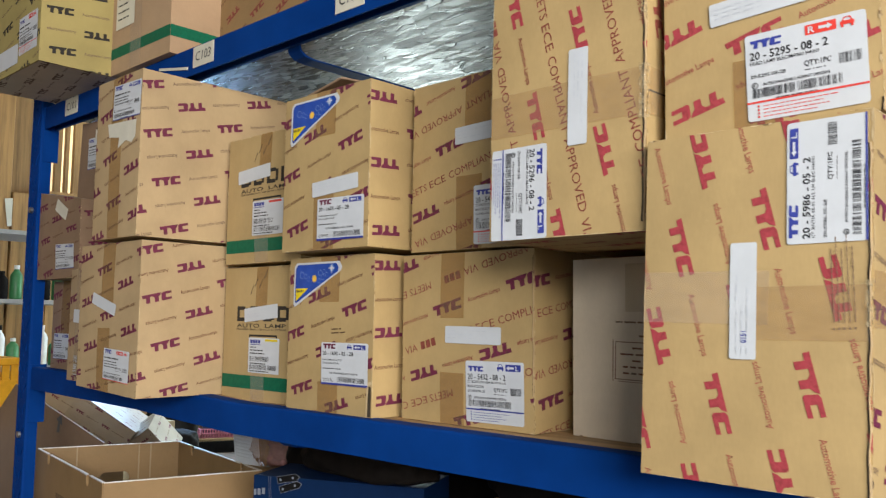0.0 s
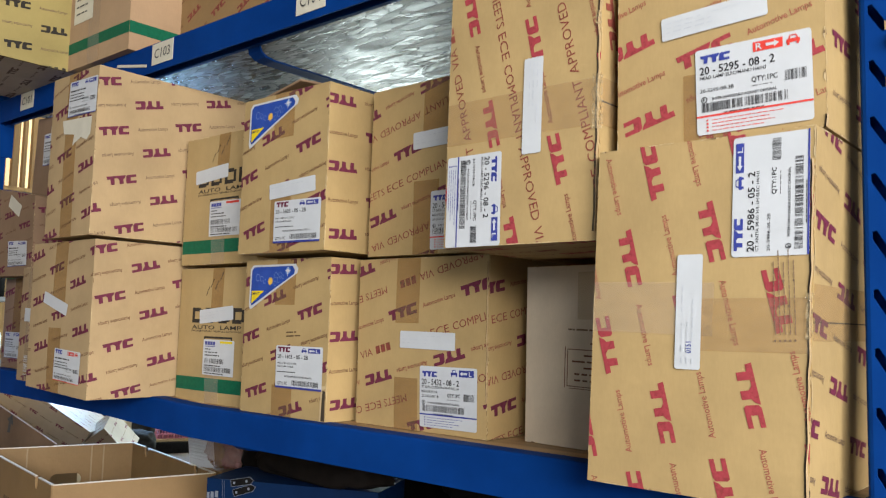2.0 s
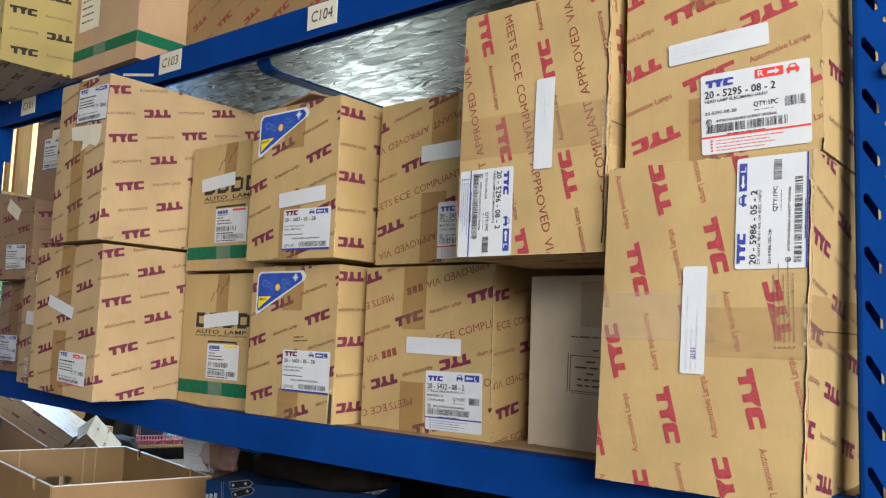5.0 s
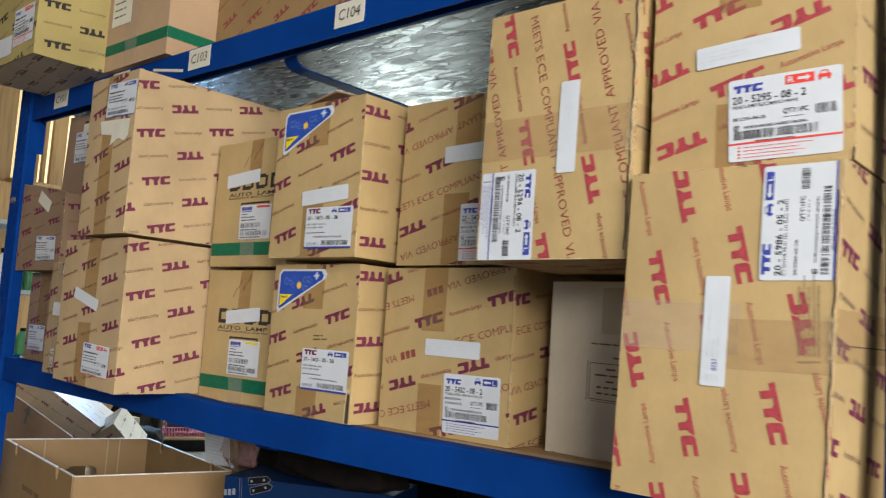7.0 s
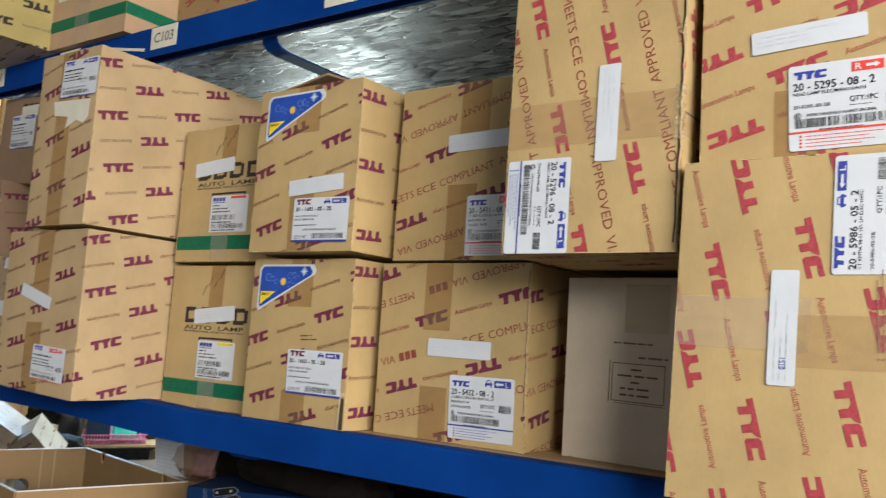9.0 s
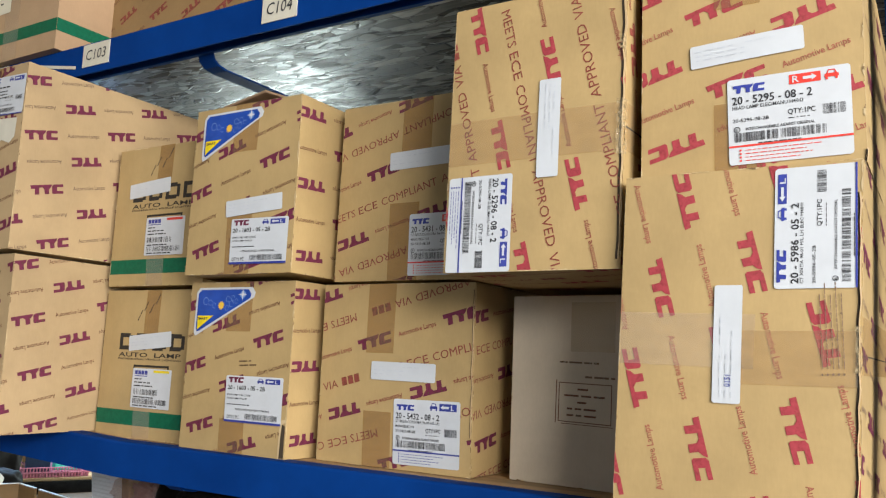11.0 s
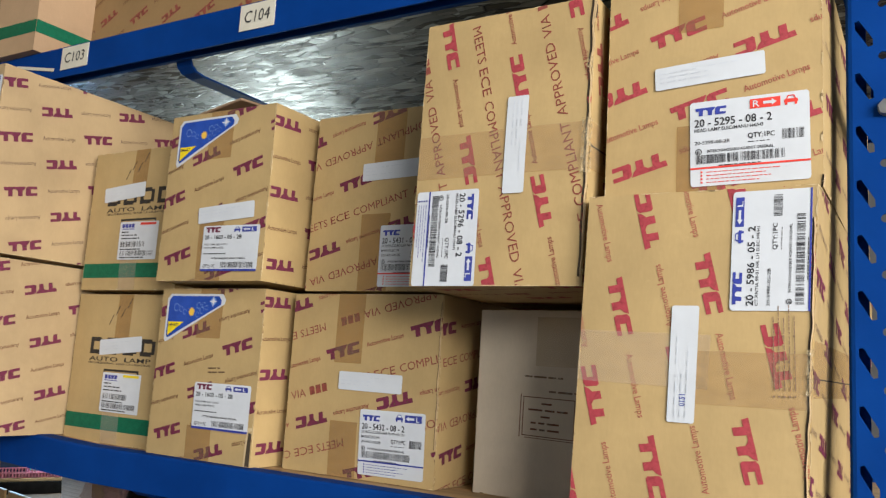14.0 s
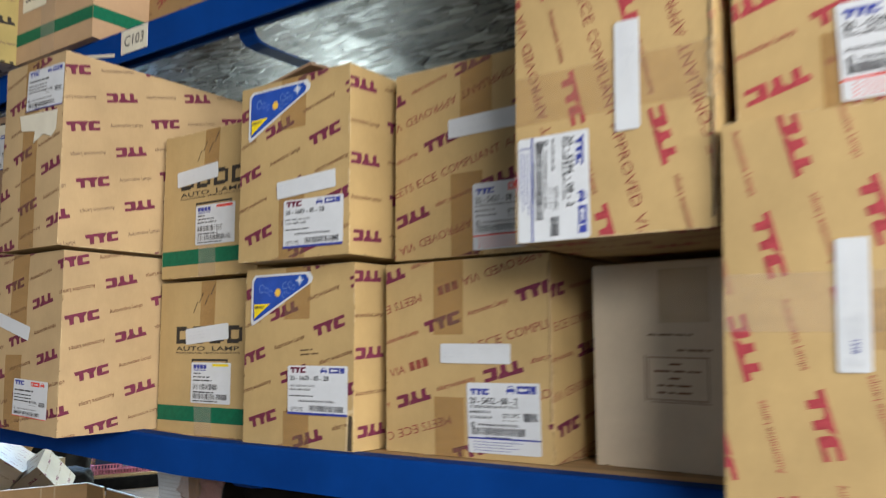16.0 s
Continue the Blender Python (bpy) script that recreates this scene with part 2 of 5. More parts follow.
def film(name, colour, cover):
    """Crumpled glossy tape film."""
    m, n, l, b = material(name, 0.12)
    b.inputs["Base Color"].default_value = (*colour, 1)
    l.new(ramp(n, l, noise_tex(n, l, 220, 3), ((0.4, (cover * 0.3,) * 3), (0.62, (min(1, cover * 1.5),) * 3))), b.inputs["Alpha"])
    bumped(n, l, b, noise_tex(n, l, 260, 4), 0.9, 0.004)
    return m


FILM = film("crumpled_tape_film", (0.62, 0.5, 0.3), 0.32)
# Bag film kept near-black so that it reads as deep shade.
SHADE_BAG = plain("shade_black_film", (0.008, 0.006, 0.005), 0.8, 0, 0.5, 18)
SHADE_BAG.node_tree.nodes["Principled BSDF"].inputs["Specular IOR Level"].default_value = 0.15
GLASS_WRAP = tape_stuff("clear_bag_film", (0.86, 0.76, 0.72), 0.14, 0.1)


# ---- builders ----
def mesh_of(name, bm):
    me = bpy.data.meshes.new(name)
    bm.normal_update()
    bm.to_mesh(me)
    bm.free()
    return me


def part(name, bm, mat, parent=None, label="", smooth=False):
    me = mesh_of(name, bm) if isinstance(bm, bmesh.types.BMesh) else bm
    me.materials.append(mat)
    if smooth:
        for p in me.polygons:
            p.use_smooth = True
    ob = new(name, me)
    if parent:
        ob.parent = parent
    return tagged(ob, label) if label else ob


def block(x0, x1, y0, y1, z0, z1, bevel=0.0, bm=None, segments=1):
    bm = bm or bmesh.new()
    vs = [bm.verts.new((x, y, z)) for z in (z0, z1) for y in (y0, y1) for x in (x0, x1)]
    fs = [bm.faces.new([vs[i] for i in q]) for q in ((0, 2, 3, 1), (4, 5, 7, 6), (0, 1, 5, 4), (2, 6, 7, 3), (0, 4, 6, 2), (1, 3, 7, 5))]
    if bevel:
        es = list({e for f in fs for e in f.edges})
        bmesh.ops.bevel(bm, geom=es, offset=bevel, segments=segments, affect="EDGES", profile=0.6)
    return bm


def rod(bm, a, b, r, n=10):
    a, b = Vector(a), Vector(b)
    d = b - a
    m = Matrix.Translation((a + b) / 2) @ d.to_track_quat("Z", "Y").to_matrix().to_4x4()
    bmesh.ops.create_cone(bm, cap_ends=True, segments=n, radius1=r, radius2=r, depth=d.length, matrix=m)


GLYPHS = {}


def glyphs(s, bold=0.0):
    """The outline of a line of built-in lettering, as points in a box 1 high from its baseline, and triangles."""
    if (s, bold) not in GLYPHS:
        cu = bpy.data.curves.new("lettering", "FONT")
        cu.body, cu.resolution_u, cu.fill_mode, cu.offset = s, 2, "FRONT", bold
        ob = bpy.data.objects.new("lettering", cu)
        me = bpy.data.meshes.new_from_object(ob)
        me.calc_loop_triangles()
        v = np.array([(p.co.x, p.co.y) for p in me.vertices])
        t = np.array([tuple(x.vertices) for x in me.loop_triangles])
        v[:, 0] -= v[:, 0].min()
        GLYPHS[s, bold] = (v / np.array([v[:, 0].max(), 0.73]), t)
        bpy.data.objects.remove(ob)
        bpy.data.curves.remove(cu)
        bpy.data.meshes.remove(me)
    return GLYPHS[s, bold]


def clip(poly, axis, limit, sign):
    out = []
    for i, p in enumerate(poly):
        q = poly[i - 1]
        dp, dq = (p[axis] - limit) * sign, (q[axis] - limit) * sign
        if (dp < 0) != (dq < 0):
            k = dq / (dq - dp)
            out.append((q[0] + (p[0] - q[0]) * k, q[1] + (p[1] - q[1]) * k))
        if dp >= 0:
            out.append(tuple(p))
    return out


def cut_up(polys, cell):
    """The same shapes, cut along a square grid where they are larger than its cells."""
    out = list(polys)
    for axis in (0, 1):
        todo, out = out, []
        for p in todo:
            lo, hi = min(q[axis] for q in p), max(q[axis] for q in p)
            if max(max(q[k] for q in p) - min(q[k] for q in p) for k in (0, 1)) <= cell * 1.5:
                out.append(p)
                continue
            for k in range(math.floor(lo / cell), math.ceil(hi / cell)):
                q = clip(clip(p, axis, cell * k, 1), axis, cell * (k + 1), -1)
                if len(q) >= 3:
                    out.append(q)
    return out


def joined(polys):
    """Points and faces of the shapes, with shared points where they meet."""
    seen, pts, fs = {}, [], []
    for p in polys:
        f = []
        for q in p:
            k = (round(q[0], 6), round(q[1], 6))
            if k not in seen:
                seen[k] = len(pts)
                pts.append(q)
            if seen[k] not in f:
                f.append(seen[k])
        if len(f) >= 3:
            fs.append(tuple(f))
    return pts, fs


class Ink:
    """Flat shapes on a sheet of its own measure; laid on a face of a carton by lay()."""

    def __init__(self):
        self.polys = []

    def tris(self, v, t):
        self.polys += [[tuple(v[i]) for i in q] for q in t]

    def poly(self, pts):
        fill = [pts[i] for i in range(len(pts))]
        for q in tessellated(fill):
            self.polys.append([fill[i] for i in q])
        return self

    def rect(self, x, y, w, h):
        self.polys.append([(x, y), (x + w, y), (x + w, y + h), (x, y + h)])
        return self

    def text(self, s, x, y, w, h, bold=0.012):
        v, t = glyphs(s, bold)
        self.tris(v * np.array([w, h]) + np.array([x, y]), t)
        return self

    def put(self, other, m):
        """Takes over another sheet's shapes, turned by m = (x, y, degrees, scale)."""
        x, y, a, k = m
        c, s = math.cos(radians(a)) * k, math.sin(radians(a)) * k
        self.polys += [[(x + c * px - s * py, y + s * px + c * py) for px, py in p] for p in other.polys]
        return self

    def clipped(self, x0, y0, x1, y1):
        out = []
        for p in self.polys:
            xs, ys = [q[0] for q in p], [q[1] for q in p]
            if max(xs) <= x0 or min(xs) >= x1 or max(ys) <= y0 or min(ys) >= y1:
                continue
            if min(xs) < x0 or max(xs) > x1 or min(ys) < y0 or max(ys) > y1:
                for axis, limit, sign in ((0, x0, 1), (0, x1, -1), (1, y0, 1), (1, y1, -1)):
                    p = clip(p, axis, limit, sign)
                    if len(p) < 3:
                        break
            if len(p) >= 3:
                out.append(p)
        self.polys = out
        return self


def tessellated(pts):
    from mathutils.geometry import tessellate_polygon
    return tessellate_polygon([[Vector((x, y, 0)) for x, y in pts]])


def emblem():
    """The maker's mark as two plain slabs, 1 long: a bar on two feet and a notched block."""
    s = Ink()
    for pts in (((0.0, 0.35), (0.655, 0.35), (0.61, 0.25), (0.545, 0.185), (0.535, 0.0), (0.40, 0.0), (0.405, 0.185), (0.345, 0.25), (0.255, 0.25), (0.235, 0.0), (0.105, 0.0), (0.12, 0.215), (0.01, 0.215)),
                ((0.71, 0.35), (1.0, 0.35), (0.995, 0.245), (0.80, 0.245), (0.79, 0.105), (0.985, 0.105), (0.975, 0.0), (0.655, 0.0), (0.625, 0.05), (0.65, 0.30))):
        s.poly([(a, b * 0.77) for a, b in pts])
    return s


EMBLEM = emblem()


def pattern(w, h, angle, x0, y0, length, row, lines, mark):
    """The repeat print of a carton from an anchor emblem at (x0, y0): rows of emblems and words, every second row upside down.
    lines: rows of capitals between them, as (distance above the anchor, upside down, where they begin along the row)."""
    marks, words = [], []
    c, s = math.cos(radians(angle)), math.sin(radians(angle))
    reach = math.hypot(w, h) + length
    rows, cols = int(reach / row) + 2, int(reach / length) + 2
    spot = lambda a, b: (x0 + c * a - s * b, y0 + s * a + c * b)
    for j in range(-rows, rows):
        up = j % 2 == 0
        for i in range(-cols, cols):
            x, y = spot(i * length + (0 if up else length / 2), -j * row)
            turn = angle + (0 if up else 180)
            one = Ink().put(Ink().put(EMBLEM, (-mark / 2, -mark * 0.135, 0, mark)), (x, y, turn, 1)).clipped(0, 0, w, h)
            if one.polys:
                marks.append(one)
            if abs(x - w / 2) < w / 2 + 0.13 and abs(y - h / 2) < h / 2 + 0.13:
                one = Ink().put(Ink().text("Automotive Lamps", -0.031 + length / 2, -0.0036, 0.062, 0.007, 0.012), (x, y, turn, 1)).clipped(0, 0, w, h)
                if one.polys:
                    words.append(one)
    for rise, flip, start in lines:
        for k in (-1, 0, 1):
            x, y = spot(start + 0.392 * k, rise)
            one = Ink().rect(0.331, -0.006, 0.009, 0.0118).rect(0.3425, -0.006, 0.009, 0.0118).rect(0.354, -0.006, 0.009, 0.0118)
            for word, wx, ww in (("MEETS", 0.0, 0.0475), ("ECE", 0.0545, 0.0345), ("COMPLIANT", 0.0965, 0.0955), ("APPROVED", 0.1995, 0.0885), ("VIA", 0.2955, 0.0275)):
                one.text(word, wx, -0.006, ww, 0.0118, 0.0)
            one = Ink().put(one, (x, y, angle + (180 if flip else 0), 1)).clipped(0, 0, w, h)
            if one.polys:
                words.append(one)
    return marks, words


FINE = ("printed_line", "label_print", "label_mark", "faded_print", "printed_notice", "printed_stamp", "taped_print", "black_print", "pale_loops", "printed_emblem", "label_brand_block", "pen_number", "printed_bar", "printed_hole", "edge_wear", "edge_crease")


FOLD, DENT = 0.0050, 0.0011


class Carton:
    """A closed carton whose front lower left corner is its origin; w along the shelf, d into it, h up. Its panels swell a little."""

    def __init__(self, label, at, size, mat, yaw=0.0, lean=0.0, swell=0.002, kind_name="carton", group="cartons on the shelf"):
        self.w, self.d, self.h = size
        self.swell = swell
        self.seed = at[0] * 17 + at[2] * 31
        self.root = tagged(new(kind_name), label, "cardboard box", group)
        sh = Matrix.Identity(4)
        sh[0][2] = math.tan(radians(lean))
        self.root.matrix_world = pose(*at, 0, 0, yaw)
        self.shear = sh
        n = 10
        bm = bmesh.new()
        seen = {}

        def vert(p):
            k = tuple(round(c, 5) for c in p)
            if k not in seen:
                seen[k] = bm.verts.new(p)
            return seen[k]

        for f in ("front", "back", "left", "right", "top", "bottom"):
            fw, fh = self.extent(f)
            for i in range(n):
                for j in range(n):
                    q = [self.at(f, fw * a / n, fh * b / n, 0) for a, b in ((i, j), (i + 1, j), (i + 1, j + 1), (i, j + 1))]
                    bm.faces.new([vert(p) for p in q])
        es = [e for e in bm.edges if len(e.link_faces) == 2 and e.calc_face_angle(0) > 1.0]
        bmesh.ops.bevel(bm, geom=es, offset=FOLD, segments=3, affect="EDGES", profile=0.5)
        self.body = part("body", bm, mat, self.root)

    def extent(self, f):
        return {"front": (self.w, self.h), "back": (self.w, self.h), "left": (self.d, self.h), "right": (self.d, self.h), "top": (self.w, self.d), "bottom": (self.w, self.d)}[f]

    def at(self, f, u, v, off):
        w, d, h = self.w, self.d, self.h
        fw, fh = self.extent(f)
        hump = max(0, math.sin(math.pi * min(max(u / fw, 0), 1))) ** 0.7 * max(0, math.sin(math.pi * min(max(v / fh, 0), 1))) ** 0.7
        off = off + hump * (self.swell + DENT * noise.noise(Vector((u * 9 + self.seed, v * 9, len(f) * 3.1))))
        p = {"front": (u, -off, v), "back": (w - u, d + off, v), "left": (-off, d - u, v), "right": (w + off, u, v), "top": (u, v, h + off), "bottom": (u, d - v, -off)}[f]
        return self.shear @ Vector(p)

    def lay(self, name, f, sheet, mat, off=0.0005, parent=None, label=""):
        """Lays a sheet's shapes on the panel f; large ones are cut up so that they follow its swelling."""
        pts, fs = joined(cut_up(sheet.polys, 0.022))
        if not fs:
            return None
        vs = [self.at(f, x, y, off) for x, y in pts]
        me = bpy.data.meshes.new(name)
        me.from_pydata(vs, [], fs)
        ob = part(name, me, mat, parent or self.root, label)
        if name in FINE:
            ob["kind"] = "stuff"
        return ob

    def slip(self, name, f, x, y, w, h, turn, mat, off=0.0012, parent=None, label="", round_=0.0022):
        """A slip of paper or tape, its lower left corner at (x, y), turned about it. Gives it and a way to print on it."""
        edge = []
        for cx, cy, a0 in ((w - round_, h - round_, 0), (round_, h - round_, 90), (round_, round_, 180), (w - round_, round_, 270)):
            for k in range(4):
                a = radians(a0 + 30 * k)
                edge.append((cx + round_ * math.cos(a), cy + round_ * math.sin(a)))
        sheet = Ink()
        sheet.polys.append(edge)
        c, s = math.cos(radians(turn)), math.sin(radians(turn))
        place = lambda p, o: self.at(f, x + c * p[0] - s * p[1], y + s * p[0] + c * p[1], o)
        pts, fs = joined(cut_up(sheet.polys, 0.022))
        vs = [place(q, off) for q in pts]
        me = bpy.data.meshes.new(name)
        me.from_pydata(vs, [], fs)
        ob = part(name, me, mat, parent or self.root, label)

        def prints(name2, sheet2, mat2, label2=""):
            return self.lay(name2, f, Ink().put(sheet2, (x, y, turn, 1)), mat2, off + 0.0005, ob, label2)
        return ob, prints

    def printed(self, f, angle, x0, y0, mark_mat, word_mat, length=0.156, row=0.0445, lines=(), mark=0.0585):
        w, h = self.extent(f)
        marks, words = pattern(w, h, angle, x0, y0, length, row, lines, mark)
        for one in marks:
            self.lay("printed_emblem", f, one, mark_mat)
        for one in words:
            self.lay("printed_line", f, one, word_mat)

    def worn(self, seed, amount=1.0):
        """Rubbed and crushed spots along the edges of the two panels that are seen."""
        r = random.Random(seed)
        for f in ("front", "right"):
            fw, fh = self.extent(f)
            pale, dark = Ink(), Ink()
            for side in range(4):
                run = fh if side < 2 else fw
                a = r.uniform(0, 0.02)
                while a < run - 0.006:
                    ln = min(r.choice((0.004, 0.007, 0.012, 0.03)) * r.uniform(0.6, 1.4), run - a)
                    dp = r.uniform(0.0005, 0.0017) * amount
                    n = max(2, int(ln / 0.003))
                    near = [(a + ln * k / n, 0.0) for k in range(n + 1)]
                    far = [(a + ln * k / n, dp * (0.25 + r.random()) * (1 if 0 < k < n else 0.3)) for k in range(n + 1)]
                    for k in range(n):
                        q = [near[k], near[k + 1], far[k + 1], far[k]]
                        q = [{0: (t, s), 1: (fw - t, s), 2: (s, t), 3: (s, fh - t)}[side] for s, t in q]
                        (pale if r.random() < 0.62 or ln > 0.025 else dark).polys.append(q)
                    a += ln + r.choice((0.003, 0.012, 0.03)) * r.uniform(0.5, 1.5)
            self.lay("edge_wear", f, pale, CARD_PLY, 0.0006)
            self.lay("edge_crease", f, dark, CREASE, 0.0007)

    def tape(self, f, x, y, w, h, turn=0, mat=None, off=0.0009):
        self.slip("packing_tape", f, x, y, w, h, turn, mat or TAPE, off, None, "", 0.0008)


def bars(s, x, y, w, h, n, seed):
    """A bar code n bars wide."""
    r = random.Random(seed)
    step = w / n
    for i in range(n):
        if r.random() < 0.8:
            s.rect(x + i * step, y, step * r.choice((0.35, 0.5, 0.7)), h)
    return s


def greeking(s, x, y, w, h, seed, gap=0.3):
    """A line of writing too small to read: short bars."""
    r = random.Random(seed)
    a = 0.0
    while a < w - h:
        b = min(w - a, h * r.uniform(1.5, 5))
        s.rect(x + a, y, b, h * 0.55)
        a += b + h * gap * 2
    return s


def car_icon(s, x, y, w, h):
    q = lambda *pts: s.poly([(x + a * w, y + b * h) for a, b in pts])
    q((0.0, 0.25), (0.0, 0.55), (0.14, 0.62), (0.86, 0.62), (1.0, 0.55), (1.0, 0.25))
    q((0.14, 0.62), (0.26, 1.0), (0.34, 1.0), (0.24, 0.62))
    q((0.76, 0.62), (0.66, 1.0), (0.74, 1.0), (0.86, 0.62))
    q((0.3, 0.9), (0.3, 1.0), (0.7, 1.0), (0.7, 0.9))
    q((0.06, 0.0), (0.06, 0.25), (0.24, 0.25), (0.24, 0.0))
    q((0.76, 0.0), (0.76, 0.25), (0.94, 0.25), (0.94, 0.0))
    return s


def lamp_label(box, f, x, y, w, h, turn, number, lines, side, seed, small=False, ruled=True, parent_label="", mark=None, squat=False):
    """The maker's stock label: number, words, bar codes, side mark and a ruled foot."""
    ob, prints = box.slip("stock_label", f, x, y, w, h, turn, PAPER, 0.0014, None, parent_label or "white printed stock label", 0.003)
    tone = LABEL_RED if side == "R" else LABEL_BLUE
    foot = h * (0.2 if ruled else 0.0)
    top = h - foot
    blue, black, accent, white = Ink(), Ink(), Ink(), Ink()
    blue.put(EMBLEM, (w * 0.05, h - h * 0.17 if ruled else h * 0.85, 0, w * 0.27))
    bx, bw, bh = (w * 0.7, w * 0.25, h * 0.11)
    if side == "R":
        bx = w * 0.52
    by = h * 0.85
    accent.rect(bx, by, bw, bh)
    car_icon(accent, bx - w * 0.14 if side == "L" else bx + bw + w * 0.03, by, w * 0.11, bh)
    if side == "L":
        white.poly([(bx + w * .02, by + bh / 2), (bx + w * .06, by + bh * .85), (bx + w * .06, by + bh * .65), (bx + w * .14, by + bh * .65), (bx + w * .14, by + bh * .35), (bx + w * .06, by + bh * .35), (bx + w * .06, by + bh * .15)])
        white.text("L", bx + w * 0.17, by + bh * 0.15, w * 0.045, bh * 0.7)
    else:
        white.poly([(bx + w * .22, by + bh / 2), (bx + w * .18, by + bh * .85), (bx + w * .18, by + bh * .65), (bx + w * .11, by + bh * .65), (bx + w * .11, by + bh * .35), (bx + w * .18, by + bh * .35), (bx + w * .18, by + bh * .15)])
        white.text("R", bx + w * 0.025, by + bh * 0.15, w * 0.055, bh * 0.7)
    if small:
        greeking(black, w * 0.05, h * 0.7, w * 0.55, h * 0.07, seed)
        for i in range(3):
            greeking(black, w * 0.05, h * (0.6 - 0.08 * i), w * 0.5, h * 0.045, seed + i)
    else:
        black.text(number.replace("-", " - "), w * 0.04, h * 0.70, w * 0.66, h * 0.095, 0.015)
        for i, t in enumerate(lines):
            if not t:
                continue
            black.text(t, w * 0.04, h * (0.64 - 0.075 * i), w * min(0.66, 0.0235 * len(t)), h * 0.042, 0.006)
    if squat:
        black.text("QTY:1 PC", w * 0.05, h * 0.075, w * 0.22, h * 0.075)
        bars(black, w * 0.37, h * 0.075, w * 0.57, h * 0.12, 100, seed)
        greeking(black, w * 0.04, h * 0.37, w * 0.4, h * 0.035, seed + 3)
        black.text("INTERCHANGEABLE AGAINST ORIGINAL", w * 0.2, h * 0.26, w * 0.6, h * 0.04)
    else:
        black.text("QTY:1PC", w * 0.5, top * 0.42 + foot * 0.9, w * 0.22, h * 0.06)
        greeking(black, w * 0.5, top * 0.36 + foot * 0.9, w * 0.2, h * 0.014, seed + 9, 0.6)
        bars(black, w * 0.78, top * 0.36 + foot * 0.9, w * 0.18, h * 0.115, 40, seed)
    if not squat:
        n = 18
        for i in range(n):
            a, b = 2 * math.pi * i / n, 2 * math.pi * (i + 1) / n
            r0, r1, cx, cy = h * 0.028, h * 0.037, w * 0.075, foot + top * 0.255
            black.polys.append([(cx + r0 * math.cos(a), cy + r0 * math.sin(a)), (cx + r1 * math.cos(a), cy + r1 * math.sin(a)), (cx + r1 * math.cos(b), cy + r1 * math.sin(b)), (cx + r0 * math.cos(b), cy + r0 * math.sin(b))])
        black.text("E", w * 0.062, foot + top * 0.235, w * 0.024, h * 0.035)
        black.text("INTERCHANGEABLE AGAINST ORIGINAL", w * 0.15, foot + top * 0.235, w * 0.56, h * 0.034)
        bars(black, w * 0.05, foot + top * 0.075, w * 0.75, h * 0.105, 120, seed + 1)
        greeking(black, w * 0.25, foot + top * 0.03, w * 0.35, h * 0.02, seed + 2)
    accent.rect(0, foot if ruled else 0, w, h * (0.045 if squat else 0.022))
    if ruled:
        for i in range(4):
            greeking(accent, w * 0.14, foot * (0.78 - 0.2 * i), w * (0.62, 0.5, 0.56, 0.45)[i], h * 0.016, seed + 20 + i, 0.45)
            accent.rect(w * 0.09, foot * (0.76 - 0.2 * i), w * 0.018, h * 0.022)
    prints("label_emblem", blue, mark or LABEL_BLUE)
    prints("label_print", black, LABEL_BLACK)
    prints("label_mark", accent, tone)
    t = Ink().put(white, (x, y, turn, 1))
    box.lay("label_arrow", f, t, PAPER, 0.0014 + 0.0009, ob)


def strip_label(box, f, x, y, w, h, turn, seed, pen=""):
    ob, prints = box.slip("address_strip", f, x, y, w, h, turn, PAPER, 0.0018, None, "white strip label with faded print")
    s = Ink()
    r = random.Random(seed)
    for i in range(3):
        greeking(s, w * 0.05, h * (0.70 - 0.2 * i), w * r.uniform(0.15, 0.6), h * 0.085, seed + i, 0.9)
    greeking(s, w * 0.5, h * 0.72, w * 0.28, h * 0.08, seed + 7, 0.9)
    prints("faded_print", s, LABEL_PALE)
    if pen:
        prints("pen_number", Ink().text(pen, w * 0.14, h * 0.36, w * 0.1, h * 0.22), LABEL_BLUE)

# ---- the room ----
def structure(name, bm, mat, label="", category=""):
    return tagged(part(name, bm, mat), label, category, "", "structure")


structure("floor", block(-5.2, 3.6, -2.4, 3.7, -0.1, 0), CONCRETE, "grey concrete warehouse floor", "floor")
structure("ceiling", block(-5.2, 3.6, -2.4, 3.7, 3.2, 3.3), PLASTER, "plain grey warehouse ceiling", "ceiling")
bm = block(-5.2, -2.7, -2.5, -2.4, 0, 3.2)
block(-1.1, 1.8, -2.5, -2.4, 0, 3.2, bm=bm)
block(3.4, 3.6, -2.5, -2.4, 0, 3.2, bm=bm)
block(1.8, 3.4, -2.5, -2.4, 0, 2.0, bm=bm)
block(1.8, 3.4, -2.5, -2.4, 3.0, 3.2, bm=bm)
# Opening made for the added frontal fill.
block(-2.7, -1.1, -2.5, -2.4, 0, 1.55, bm=bm)
block(-2.7, -1.1, -2.5, -2.4, 2.75, 3.2, bm=bm)
structure("wall_south", bm, PLASTER, "painted wall with two unseen high window openings", "wall")
bm = block(-5.2, -4.04, 3.6, 3.7, 0, 3.2)
block(-3.1, 3.6, 3.6, 3.7, 0, 3.2, bm=bm)
block(-4.04, -3.1, 3.6, 3.7, 3.04, 3.2, bm=bm)
structure("wall_north", bm, PLASTER, "painted wall with a tall open loading door", "wall")
bm = block(3.5, 3.6, -2.4, -2.1, 0, 3.2)
block(3.5, 3.6, -0.1, 3.6, 0, 3.2, bm=bm)
block(3.5, 3.6, -2.1, -0.1, 0, 1.35, bm=bm)
